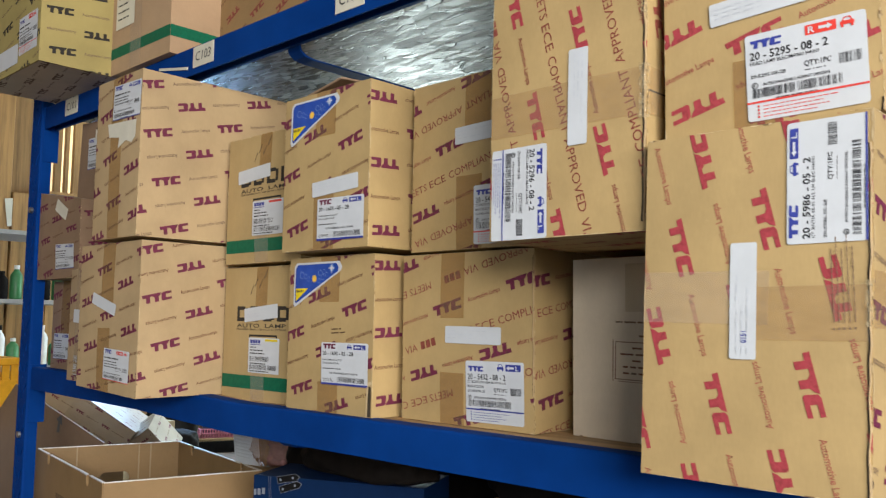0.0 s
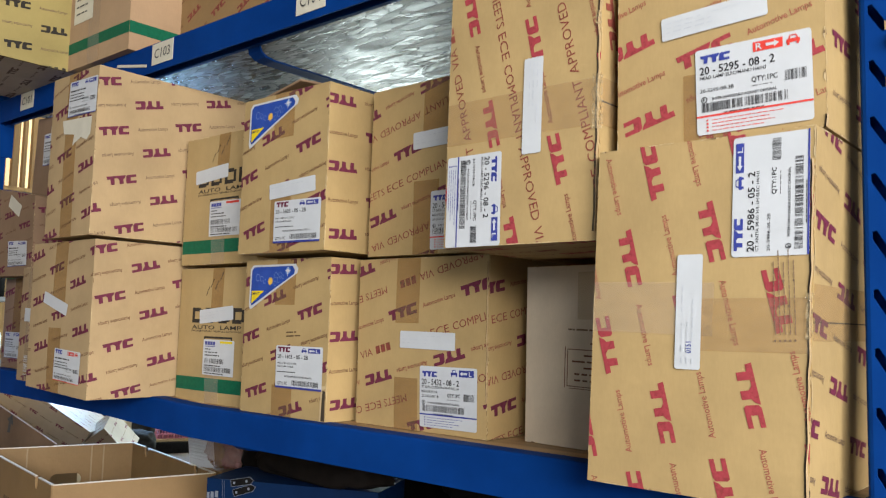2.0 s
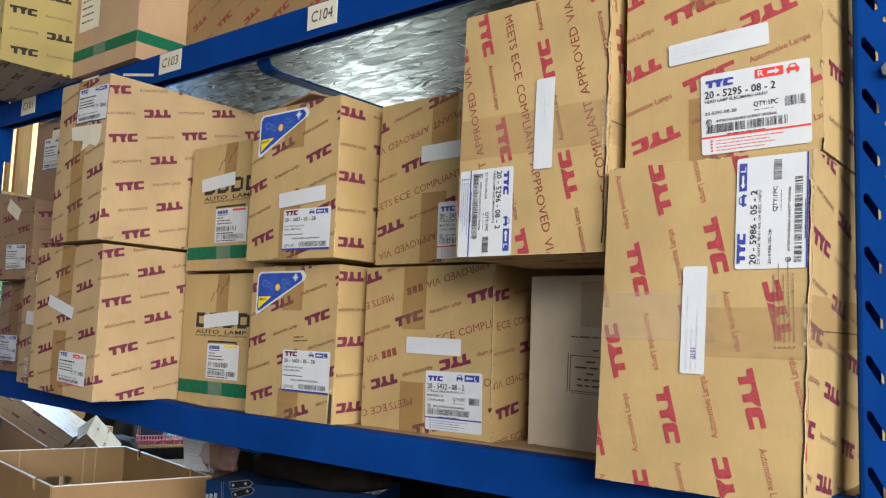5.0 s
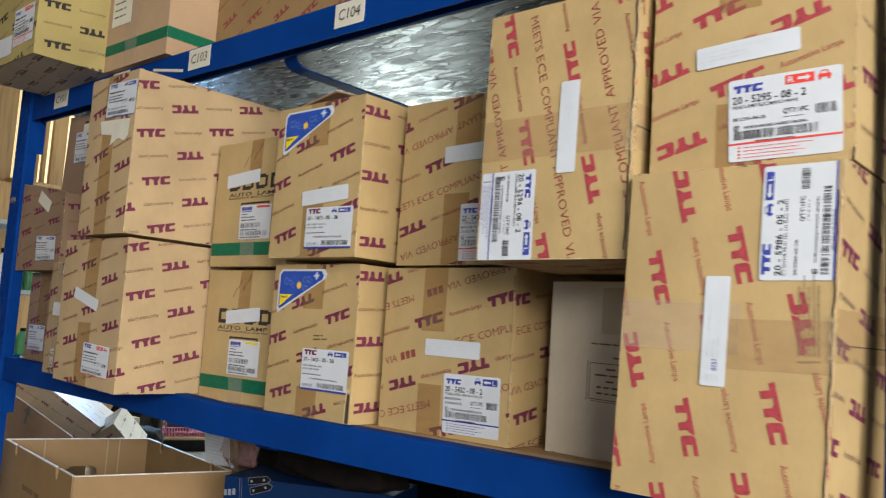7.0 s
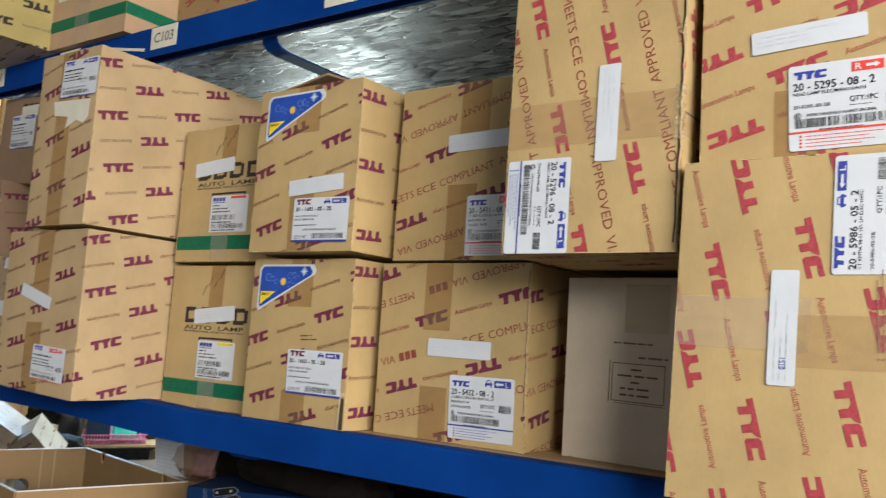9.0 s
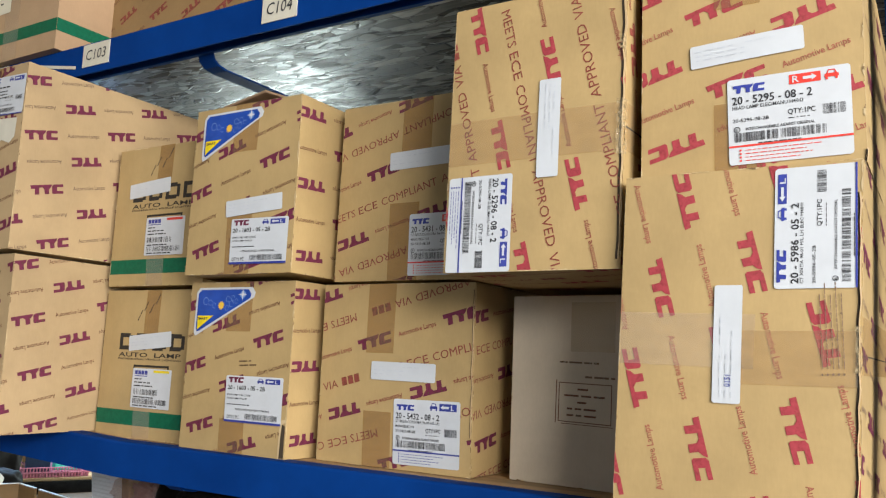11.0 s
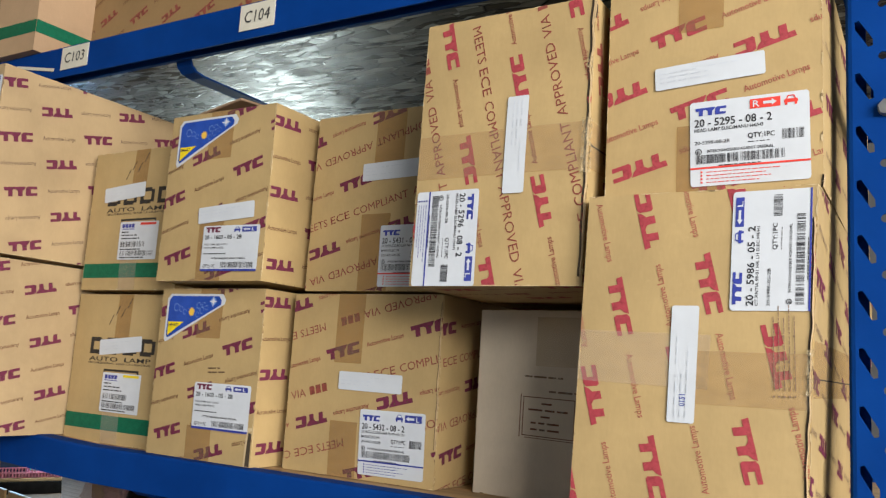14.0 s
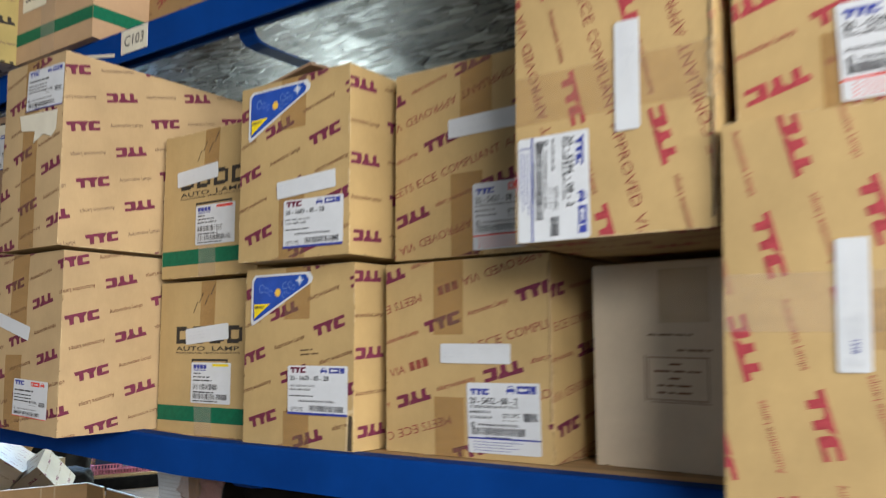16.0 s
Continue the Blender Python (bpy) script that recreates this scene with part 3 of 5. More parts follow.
block(3.5, 3.6, -2.1, -0.1, 2.85, 3.2, bm=bm)
structure("wall_east", bm, PLASTER, "painted wall with a wide window", "wall")
bm = block(-4.72, -4.6, -2.4, 1.72, 0, 3.2)
block(-4.72, -4.6, 2.26, 2.4, 0, 3.2, bm=bm)
block(-4.72, -4.6, 2.4, 3.0, 0, 1.58, bm=bm)
block(-4.72, -4.6, 3.0, 3.6, 0, 3.2, bm=bm)
block(-4.72, -4.6, 2.4, 3.0, 2.72, 3.2, bm=bm)
block(-4.72, -4.6, 1.72, 2.26, 0, 2.17, bm=bm)
block(-4.72, -4.6, 1.72, 2.26, 2.95, 3.2, bm=bm)
west = structure("wall_west", bm, PINE, "timber wall clad in upright pine boards", "wall")
for i in range(30):
    y0 = -2.3 + i * 0.195
    top = 2.15 if 1.6 < y0 + 0.1 < 2.3 else 1.56 if 2.36 < y0 + 0.1 < 3.04 else 3.2
    part("board", block(-4.6, -4.575 + 0.006 * (i % 3), y0 + 0.004, y0 + 0.191, 0.0, top, 0.003), PINE, west)
vent = tagged(new("vent_window"), "slatted timber vent with daylight between its slats", "window", "", "structure")
vent.location = (-4.66, 1.72, 2.17)
part("sill", block(0.0, 0.13, -0.02, 0.56, -0.02, 0.0, 0.002), PINE, vent)
for y, w in ((0.035, 0.05), (0.115, 0.035), (0.17, 0.02), (0.215, 0.075), (0.33, 0.05), (0.40, 0.08)):
    part("slat", block(0.0, 0.03, y, y + w, 0.0, 0.78, 0.002), PINE, vent)
glow = bpy.data.materials.new("bright_outdoors")
glow.use_nodes = True
gb = glow.node_tree.nodes["Principled BSDF"]
gb.inputs["Base Color"].default_value = (0.8, 0.7, 0.45, 1)
gb.inputs["Emission Color"].default_value, gb.inputs["Emission Strength"].default_value = (1.0, 0.8, 0.42, 1), 0.9
structure("backdrop", block(-5.1, -5.08, 1.0, 3.2, 1.5, 3.6), glow, "plain bright outdoors behind the vent", "backdrop")
# Unseen housings for the added ceiling fill.
for tx, ty, tz in FILL_FITTINGS:
    fit_ = tagged(new("ceiling_light"), "wide white ceiling fitting, added out of view for fill light", "ceiling light", "ceiling lights")
    fit_.location = (tx, ty, tz)
    part("housing", block(-1.22, 1.22, -0.31, 0.31, 0.02, 0.15, 0.008), WHITE_PLASTIC, fit_)

# ---- the rack ----
BAY_L, BAY_R = -2.228, -0.192      # inner faces of the posts
POST_W, POST_D, FRONT = 0.066, 0.03, 0.843
REAR = 1.70


def post(parent, x, y, z1, front):
    """A cold-formed post: a perforated face with slanted slots and round holes, two folded sides and return lips."""
    t = 0.0022
    pitch = 0.0537
    # the face is made of cells, each with a mirrored pair of slots and one round hole
    count = int(z1 / pitch) + 1
    z_first = 1.3478 - int(1.3478 / pitch) * pitch

    def cell(z):
        hole = lambda cx, cz, n, r: [(cx + r * math.cos(2 * math.pi * k / n), cz + r * math.sin(2 * math.pi * k / n)) for k in range(n)]
        slot_l = [(0.0085, 0.0455), (0.0125, 0.0465), (0.0245, 0.0265), (0.0245, 0.0195), (0.0205, 0.0185), (0.0085, 0.0385)]
        slot_r = [(POST_W - a, b) for a, b in slot_l][::-1]
        outer = [(0.006, 0), (POST_W - 0.006, 0), (POST_W - 0.006, pitch), (0.006, pitch)]
        round_ = hole(POST_W / 2, 0.004, 10, 0.0042)
        return outer, (slot_l, slot_r, round_)

    from mathutils.geometry import tessellate_polygon
    outer, holes = cell(0)
    holes = (holes[0], holes[1], [(a, b + 0.004) for a, b in holes[2]])
    loops = [[Vector((a, b, 0)) for a, b in outer]] + [[Vector((a, b, 0)) for a, b in h] for h in holes]
    flat = [v for lp in loops for v in lp]
    tri = tessellate_polygon(loops)
    vs, fs = [], []
    for k in range(count):
        z = z_first - 0.008 + (k - 1) * pitch
        for yy, rev in ((y, False), (y + t, True)):
            o = len(vs)
            vs += [(x + v.x, yy, z + v.y) for v in flat]
            fs += [tuple(o + i for i in (q[::-1] if rev else q)) for q in tri]
        o = len(vs) - 2 * len(flat)
        start = 4
        for h in holes:
            n = len(h)
            for i in range(n):
                a, b = o + start + i, o + start + (i + 1) % n
                fs.append((a, b, b + len(flat), a + len(flat)))
            start += n
    z0, z9 = 0.0, z_first - 0.008 + (count - 1) * pitch
    # folded corners and sides
    prof = [(0.006, 0.0), (0.0025, 0.0012), (0.0, 0.005), (0.0, POST_D), (0.0165, POST_D), (0.0165, POST_D - t), (t, POST_D - t), (t, 0.006), (0.0035, 0.0035), (0.006, t)]
    for mirror in (False, True):
        p = [((POST_W - a) if mirror else a, b) for a, b in prof]
        o = len(vs)
        vs += [(x + a, y + b, z0) for a, b in p] + [(x + a, y + b, z9) for a, b in p]
        n = len(p)
        fs += [(o + i, o + (i + 1) % n, o + n + (i + 1) % n, o + n + i) for i in range(n)]
        fs += [tuple(o + i for i in range(n)), tuple(o + n + i for i in range(n))]
    if not front:
        vs = [(a, 2 * y + POST_D - b, c) for a, b, c in vs]
    me = bpy.data.meshes.new("post")
    me.from_pydata(vs, [], fs)
    bm2 = bmesh.new()
    bm2.from_mesh(me)
    bmesh.ops.recalc_face_normals(bm2, faces=bm2.faces)
    bm2.to_mesh(me)
    bm2.free()
    ob = part("post", me, BLUE, parent)
    return ob


def upright(x):
    f = tagged(new("rack_upright"), "blue painted steel rack upright with slanted slots", "rack upright", "rack uprights")
    f.location = (x, FRONT, 0)
    post(f, 0, 0, 2.9, True)
    post(f, 0, REAR - FRONT, 2.9, False)
    d = REAR - FRONT
    for z in (0.35, 1.795, 2.70):
        part("cross_tie", block(POST_W / 2 - 0.012, POST_W / 2 + 0.012, 0.02, d + 0.02, z, z + 0.03, 0.002), BLUE, f)
    for z in (1.7774, 1.2, 2.4):
        bm = bmesh.new()
        bmesh.ops.create_cone(bm, cap_ends=True, segments=6, radius1=0.0086, radius2=0.0080, depth=0.006, matrix=Matrix.Translation((POST_W / 2 + 0.003, -0.0040, z)) @ Matrix.Rotation(radians(90), 4, "X") @ Matrix.Rotation(0.3, 4, "Z"))
        bmesh.ops.create_cone(bm, cap_ends=True, segments=16, radius1=0.0084, radius2=0.0084, depth=0.0015, matrix=Matrix.Translation((POST_W / 2 + 0.003, -0.0009, z)) @ Matrix.Rotation(radians(90), 4, "X"))
        part("bolt", bm, STEEL, f, "zinc hexagon bolt head")
    return f


upright(BAY_R)
upright(BAY_L - POST_W)


def lift(x):
    """How far the low shelf stands above its loaded middle towards its end."""
    return float(np.interp(-x, (1.30, 1.425, 1.67, 2.0, 2.23), (0.0, 0.005, 0.0145, 0.018, 0.021)))


def bent(bm, x0=0.0):
    """Bends a mesh after the low shelf; x0 is where its own origin stands."""
    for x in (-2.0, -1.84, -1.67, -1.55, -1.425, -1.30):
        bmesh.ops.bisect_plane(bm, geom=bm.verts[:] + bm.edges[:] + bm.faces[:], plane_co=(x - x0, 0, 0), plane_no=(1, 0, 0))
    for v in bm.verts:
        v.co.z += lift(v.co.x + x0)
    return bm


def beam(x0, x1, z0, z1, y, deep=0.034):
    """A folded channel beam, open below, with a hanging hook plate at each end."""
    b = tagged(new("shelf_beam"), "blue painted steel shelf beam between the rack uprights", "shelf beam", "shelf beams")
    b.location = (x0, y, z0)
    h, w, t, r = z1 - z0, x1 - x0, 0.0028, 0.004
    arc = lambda cy, cz, rr, a0: [(cy + rr * math.cos(radians(a0 + 30 * k)), cz + rr * math.sin(radians(a0 + 30 * k))) for k in range(4)]
    prof = [(0, 0)] + arc(r, h - r, r, 90)[::-1] + arc(deep - r, h - r, r, 0)[::-1] + [(deep, 0.002), (deep - 0.008, 0.002), (deep - 0.008, 0.002 + t), (deep - t, 0.002 + t), (deep - t, h - t), (t, h - t), (t, 0)]
    bm = bmesh.new()
    ends = [[bm.verts.new((x, a, c)) for a, c in prof] for x in (0.0, w)]
    for e_ in ends:
        bm.faces.new(e_)
    for k in range(len(prof)):
        n = (k + 1) % len(prof)
        bm.faces.new((ends[0][k], ends[0][n], ends[1][n], ends[1][k]))
    bmesh.ops.recalc_face_normals(bm, faces=bm.faces)
    low = abs(z0 - LOW0) < 0.001
    part("rail", bent(bm, x0) if low else bm, BLUE, b)
    for xa in (0.0006, w - 0.0036):
        up = lift(x0 + xa) if low else 0.0
        part("end_plate", block(xa, xa + 0.003, -0.002, deep + 0.004, -0.085 + up, h + 0.006 + up, 0.0008), BLUE, b)
    return b


LOW0, LOW1, TOP0, TOP1 = 1.2955, 1.3515, 1.9895, 2.049
for z0, z1 in ((LOW0, LOW1), (TOP0, TOP1), (0.60, 0.665)):
    for y in (0.850, REAR + 0.005):
        beam(BAY_L, BAY_R, z0, z1, y)
for z, mat in ((LOW1, BOARD), (TOP1, OSB), (0.665, BOARD)):
    bm = block(BAY_L + 0.004, BAY_R + POST_W - 0.004, 0.887, REAR + 0.002, z - 0.022, z - 0.002, 0.001)
    sb = part("shelf_board", bent(bm) if z == LOW1 else bm, mat)
    tagged(sb, "strand board shelf panel lying in the blue rack" if mat is OSB else "pale wooden shelf panel lying in the blue rack", "shelf board", "shelf boards")
for z in (LOW1, TOP1):
    for xs in (-1.222,):
        tie = tagged(new("shelf_tie"), "blue folded steel tie bar under the shelf board", "tie bar", "shelf tie bars")
        tie.location = (xs, 0.886, z - 0.0235)
        bm = bmesh.new()
        e_ = REAR - 0.881
        side = [(0.0, -0.001), (0.0, -0.030), (0.004, -0.041), (0.016, -0.049), (0.035, -0.052), (e_, -0.050), (e_, -0.047), (0.036, -0.049), (0.018, -0.046), (0.008, -0.040), (0.0035, -0.028), (0.0035, -0.001)]
        rows_ = [[bm.verts.new((x, a, b)) for a, b in side] for x in (0.0, 0.034)]
        bm.faces.new(rows_[0][::-1])
        bm.faces.new(rows_[1])
        for i in range(len(side)):
            k = (i + 1) % len(side)
            bm.faces.new((rows_[0][i], rows_[0][k], rows_[1][k], rows_[1][i]))
        bmesh.ops.recalc_face_normals(bm, faces=bm.faces)
        part("bar", bm, BLUE, tie)

# shelf tags on the upper beam
for text, x, w in (("C101", -2.097, 0.072), ("C103", -1.487, 0.076), ("C104", -1.041, 0.072), ("C105", -0.60, 0.072)):
    tag = tagged(part("shelf_tag", block(0, w, -0.0012, 0, 0, 0.0425, 0.0003), PAPER_OLD), "cream paper shelf tag with handwritten " + text + " on the beam", "shelf tag", "shelf tags")
    tag.location = (x, 0.8495, 2.0025)
    v, t = glyphs(text)
    me = bpy.data.meshes.new("pen_writing")
    me.from_pydata([(0.01 + a * (w - 0.02) + b * 0.002, -0.002, 0.012 + b * 0.02) for a, b in v], [], [tuple(q) for q in t])
    part("pen_writing", me, LABEL_BLACK, tag)

# ---- cartons on the middle shelf ----
Z = LOW1 - 0.001

# the nearest pair and the tall one that leans out beside them
f1 = Carton("kraft carton with crimson print, on its side, taped round", (-0.4355, 0.765, Z), (0.2165, 0.68, 0.338), CARD, 0, 1.9)
f1.printed("front", -75, 0.4355 - 0.3052 - 0.006, 1.5983 - Z, RED_INK, FAINT_INK, 0.156, 0.0437)
f1.printed("right", -12, 0.03, 0.25, PLUM_INK, GREY_INK)
f1.lay("flap_seam", "right", Ink().rect(0.003, 0.164, 0.67, 0.0013), SEAM)
f1.tape("front", 0.0, 0.152, 0.128, 0.05, -1, TAPE_CLEAR)
f1.tape("front", 0.112, 0.136, 0.1045, 0.049, 0.5, TAPE_PALE, 0.0011)
f1.tape("right", 0.0, 0.148, 0.68, 0.05, 0, TAPE_PALE)
lamp_label(f1, "front", 0.221 - 0.0 - 0.008, 0.2235, 0.1115, 0.0685, 90.5, "20-5986-05-2", ("CT XNTIA 98-01 H/L LH ELEC H4/H1", "", "20-5986-05-2B"), "L", 5, ruled=False)
strip_label(f1, "front", 0.1175, 0.118, 0.109, 0.0255, 90, 11, "0151")
s = Ink()
for i in range(5):
    greeking(s, 0.004, i * 0.0052, 0.078 + 0.012 * (i % 2), 0.0019, 70 + i, 0.26)
    for x in (-0.002,) + ((0.034,) if i % 2 else (0.061,)):
        s.poly([(x + 0.0013 * math.cos(k * math.pi / 4), i * 0.0052 + 0.001 + 0.0013 * math.sin(k * math.pi / 4)) for k in range(8)])
f1.lay("printed_notice", "front", Ink().put(s, (0.204, 0.15, 93, 0.84)), GREY_INK, 0.0016)

f2 = Carton("kraft carton with crimson print, on another carton", (-0.4175, 0.791, Z + 0.3415), (0.2105, 0.66, 0.236), CARD, 0.5)
f2.printed("front", 15.5, 0.4175 - 0.3426, 1.8626 - Z - 0.3415, RED_INK, FAINT_INK, 0.15, 0.0415)
f2.printed("right", 0, 0.05, 0.20, PLUM_INK, GREY_INK, 0.156, 0.055)
f2.tape("front", 0.075, 0.17, 0.045, 0.066)
f2.tape("front", 0.075, 0.0, 0.045, 0.07)
lamp_label(f2, "front", 0.0895, 0.0065, 0.111, 0.0865, 1.0, "20-5295-08-2", ("HEAD LAMP ELEC/MANU H4/H3", "", "20-5295-08-2B"), "R", 6)
strip_label(f2, "front", 0.0525, 0.110, 0.108, 0.024, 3.0, 12)

g = Carton("tall kraft carton with crimson print, standing out over the shelf edge", (-0.648, 0.778, Z + 0.2475), (0.2135, 0.33, 0.317), CARD, 0, 1.0)
g.printed("front", -76, 0.648 - 0.6148, 1.8843 - Z - 0.2475, RED_INK, MAROON_INK, 0.146, 0.079, ((0.0375, False, -0.0106), (0.12, True, 0.334), (-0.038, True, 0.353)))
g.printed("right", -76, 0.02, 0.24, MAROON_INK, MAROON_INK, 0.146, 0.079, ((0.037, False, 0.0),))
g.printed("bottom", 10, 0.05, 0.3, RED_INK, MAROON_INK, 0.146, 0.079, ((-0.04, False, 0.1),))
g.lay("flap_seam", "right", Ink().rect(0.003, 0.15, 0.3, 0.002), SEAM)
g.tape("front", 0.0, 0.125, 0.2135, 0.052, 0, TAPE_PALE)
g.tape("right", 0.0, 0.125, 0.3, 0.052, 0, TAPE_PALE)
lamp_label(g, "front", 0.0035, 0.1105, 0.1105, 0.083, -90, "20-5296-08-2", ("HEAD LAMP ELEC/MANU H4/H3", "", "20-5296-08-2B"), "L", 7)
strip_label(g, "front", 0.1155, 0.2135, 0.111, 0.026, -90, 13)

e = Carton("pale grey carton with a black stamp, set askew in the gap", (-0.6415, 0.949, Z), (0.186, 0.24, 0.2355), CARD_GREY, -4, 0, 0.001)
s = Ink()
for a in ((0, 0, 0.072, 0.0011), (0, 0.0475, 0.072, 0.0011), (0, 0, 0.0012, 0.0485), (0.0708, 0, 0.0012, 0.0485), (-0.004, -0.002, 0.0013, 0.053), (0.004, -0.0025, 0.07, 0.0008)):
    s.rect(*a)
for i, (x, w) in enumerate(((0.012, 0.046), (0.012, 0.046), (0.026, 0.02), (0.008, 0.056), (0.026, 0.02))):
    greeking(s, x, 0.0075 + i * 0.008, w, 0.0042, 90 + i, 0.4)
e.lay("printed_stamp", "front", Ink().put(s, (0.0685, 0.0785, -1, 1)), BROWN_INK)
e.tape("front", 0.085, 0.165, 0.06, 0.062, 0, TAPE_CLEAR)
s = Ink()
greeking(s, 0, 0, 0.04, 0.0045, 97, 0.3)
e.lay("printed_stamp", "front", Ink().put(s, (0.105, 0.133, -1, 1)), GREY_INK)
s = Ink()
greeking(s, 0, 0, 0.055, 0.004, 98, 0.3)
e.lay("printed_stamp", "front", Ink().put(s, (0.07, 0.151, -1, 1)), FADED_INK)

d1 = Carton("kraft carton with maroon lettering and a stock label", (-0.934, 0.913, Z), (0.255, 0.36, 0.252), CARD, 0, -0.3)
d1.printed("front", 14.7, 0.934 - 0.8383, 1.5217 - Z, PLUM_INK, MAROON_INK, 0.1447, 0.0835, ((-0.043, False, -0.007), (0.041, True, -0.025), (-0.124, True, -0.021), (0.124, False, -0.02)))
d1.printed("right", 10.5, 0.037, 0.0424, PLUM_INK, MAROON_INK, 0.1447, 0.0835, ((-0.041, False, -0.051), (0.041, True, 0.289), (0.124, False, -0.063)))
d1.tape("front", 0.082, 0.155, 0.047, 0.097)
d1.tape("front", 0.082, 0.0, 0.047, 0.075)
lamp_label(d1, "front", 0.1345, 0.0075, 0.1045, 0.0865, 0.5, "20-5432-08-2", ("ST IBIZA/CORDOBA 96-99 H/L LH", "MANU/ELEC H4", "20-5432-08-2B"), "L", 8)
strip_label(d1, "front", 0.0935, 0.1185, 0.1055, 0.025, -0.5, 14)

d2 = Carton("kraft carton with maroon lettering, stacked on its like", (-0.921, 0.915, Z + 0.2565), (0.255, 0.36, 0.262), CARD, 0, 0.5)
d2.printed("front", 14.7, 0.921 - 0.8417, 1.7652 - Z - 0.2565, PLUM_INK, MAROON_INK, 0.1447, 0.0835, ((-0.043, False, -0.108), (0.046, True, 0.237), (-0.124, True, 0.217)))
d2.printed("right", 14.7, 0.035, 0.045, PLUM_INK, MAROON_INK, 0.1447, 0.0835, ((-0.043, False, 0.0),))
d2.tape("front", 0.11, 0.16, 0.05, 0.102)
d2.tape("front", 0.095, 0.0, 0.05, 0.11)
lamp_label(d2, "front", 0.13, 0.006, 0.1045, 0.0865, 0, "20-5431-08-2", ("ST IBIZA/CORDOBA 96-99 H/L RH", "MANU/ELEC H4", "20-5431-08-2B"), "R", 9)
strip_label(d2, "front", 0.092, 0.158, 0.107, 0.026, 1.5, 15)


def europe_sticker(box, x, y, w, h):
    """A three-cornered blue sticker with a white edge, a yellow corner, a gold burst and pale lettering shapes."""
    r = 0.007
    shape = [(0, h - r), (r, h), (w - r, h), (w, h - r * 1.2), (w - r * 0.3, h - r * 2.2), (r * 1.3, r * 0.3), (r * 0.4, 0), (0, r * 0.8)]
    o = Ink().poly([(x + a, y + b) for a, b in shape])
    ob = box.lay("europe_sticker", "front", o, PAPER, 0.0013, None, "blue three-cornered sticker with white edge")
    cx, cy = w * 0.36, h * 0.66
    inner = Ink().poly([(x + cx + (a - cx) * 0.9, y + cy + (b - cy) * 0.87) for a, b in shape])
    box.lay("blue_field", "front", inner, STICKER_BLUE, 0.0017, ob)
    yl = Ink().poly([(x + w * 0.055, y + h * 0.42), (x + w * 0.33, y + h * 0.42), (x + w * 0.06, y + h * 0.13)])
    box.lay("yellow_corner", "front", yl, STICKER_YELLOW, 0.0021, ob)
    box.lay("word", "front", Ink().text("SMART", x + w * 0.065, y + h * 0.33, w * 0.17, h * 0.06), LABEL_BLACK, 0.0025, ob)
    star = Ink()
    for k in range(10):
        a = 2 * math.pi * k / 10
        star.polys.append([(x + w * 0.45, y + h * 0.63), (x + w * 0.45 + w * 0.058 * math.cos(a), y + h * 0.63 + w * 0.058 * math.sin(a)), (x + w * 0.45 + w * 0.038 * math.cos(a + 0.32), y + h * 0.63 + w * 0.038 * math.sin(a + 0.32)), ])
        star.polys.append([(x + w * 0.45, y + h * 0.63), (x + w * 0.45 + w * 0.038 * math.cos(a + 0.32), y + h * 0.63 + w * 0.038 * math.sin(a + 0.32)), (x + w * 0.45 + w * 0.058 * math.cos(a + 0.628), y + h * 0.63 + w * 0.058 * math.sin(a + 0.628))])
    box.lay("gold_burst", "front", star, STICKER_GOLD, 0.0021, ob)
    pale = Ink()
    for cx2, cy2, rr in ((0.18, 0.72, 0.045), (0.26, 0.69, 0.032), (0.33, 0.63, 0.03), (0.56, 0.76, 0.036), (0.62, 0.66, 0.036), (0.55, 0.58, 0.03), (0.64, 0.78, 0.03), (0.7, 0.72, 0.026)):
        for k in range(14):
            a, b = 2 * math.pi * k / 16, 2 * math.pi * (k + 1) / 16
            q = lambda t, m: (x + w * cx2 + w * rr * m * math.cos(t), y + h * cy2 + w * rr * m * 1.1 * math.sin(t))
            pale.polys.append([q(a, 0.85), q(a, 1.0), q(b, 1.0), q(b, 0.85)])
    box.lay("pale_loops", "front", pale, STICKER_PALE, 0.0021, ob)
    flare = Ink()
    for k in range(8):
        a = math.pi * k / 4
        rr = w * (0.035 if k % 2 else 0.075)
        c0 = (x + w * 0.80, y + h * 0.85)
        flare.polys.append([(c0[0] + w * .012 * math.cos(a - 1.57), c0[1] + w * .012 * math.sin(a - 1.57)), (c0[0] + rr * math.cos(a), c0[1] + rr * math.sin(a)), (c0[0] + w * .012 * math.cos(a + 1.57), c0[1] + w * .012 * math.sin(a + 1.57))])
    box.lay("white_glint", "front", flare, PAPER, 0.0023, ob)
    halo = Ink()
    halo.polys.append([(x + w * 0.80 + w * 0.048 * math.cos(k * 0.524), y + h * 0.85 + w * 0.048 * math.sin(k * 0.524)) for k in range(12)])
    box.lay("pale_halo", "front", halo, STICKER_PALE, 0.0020, ob)


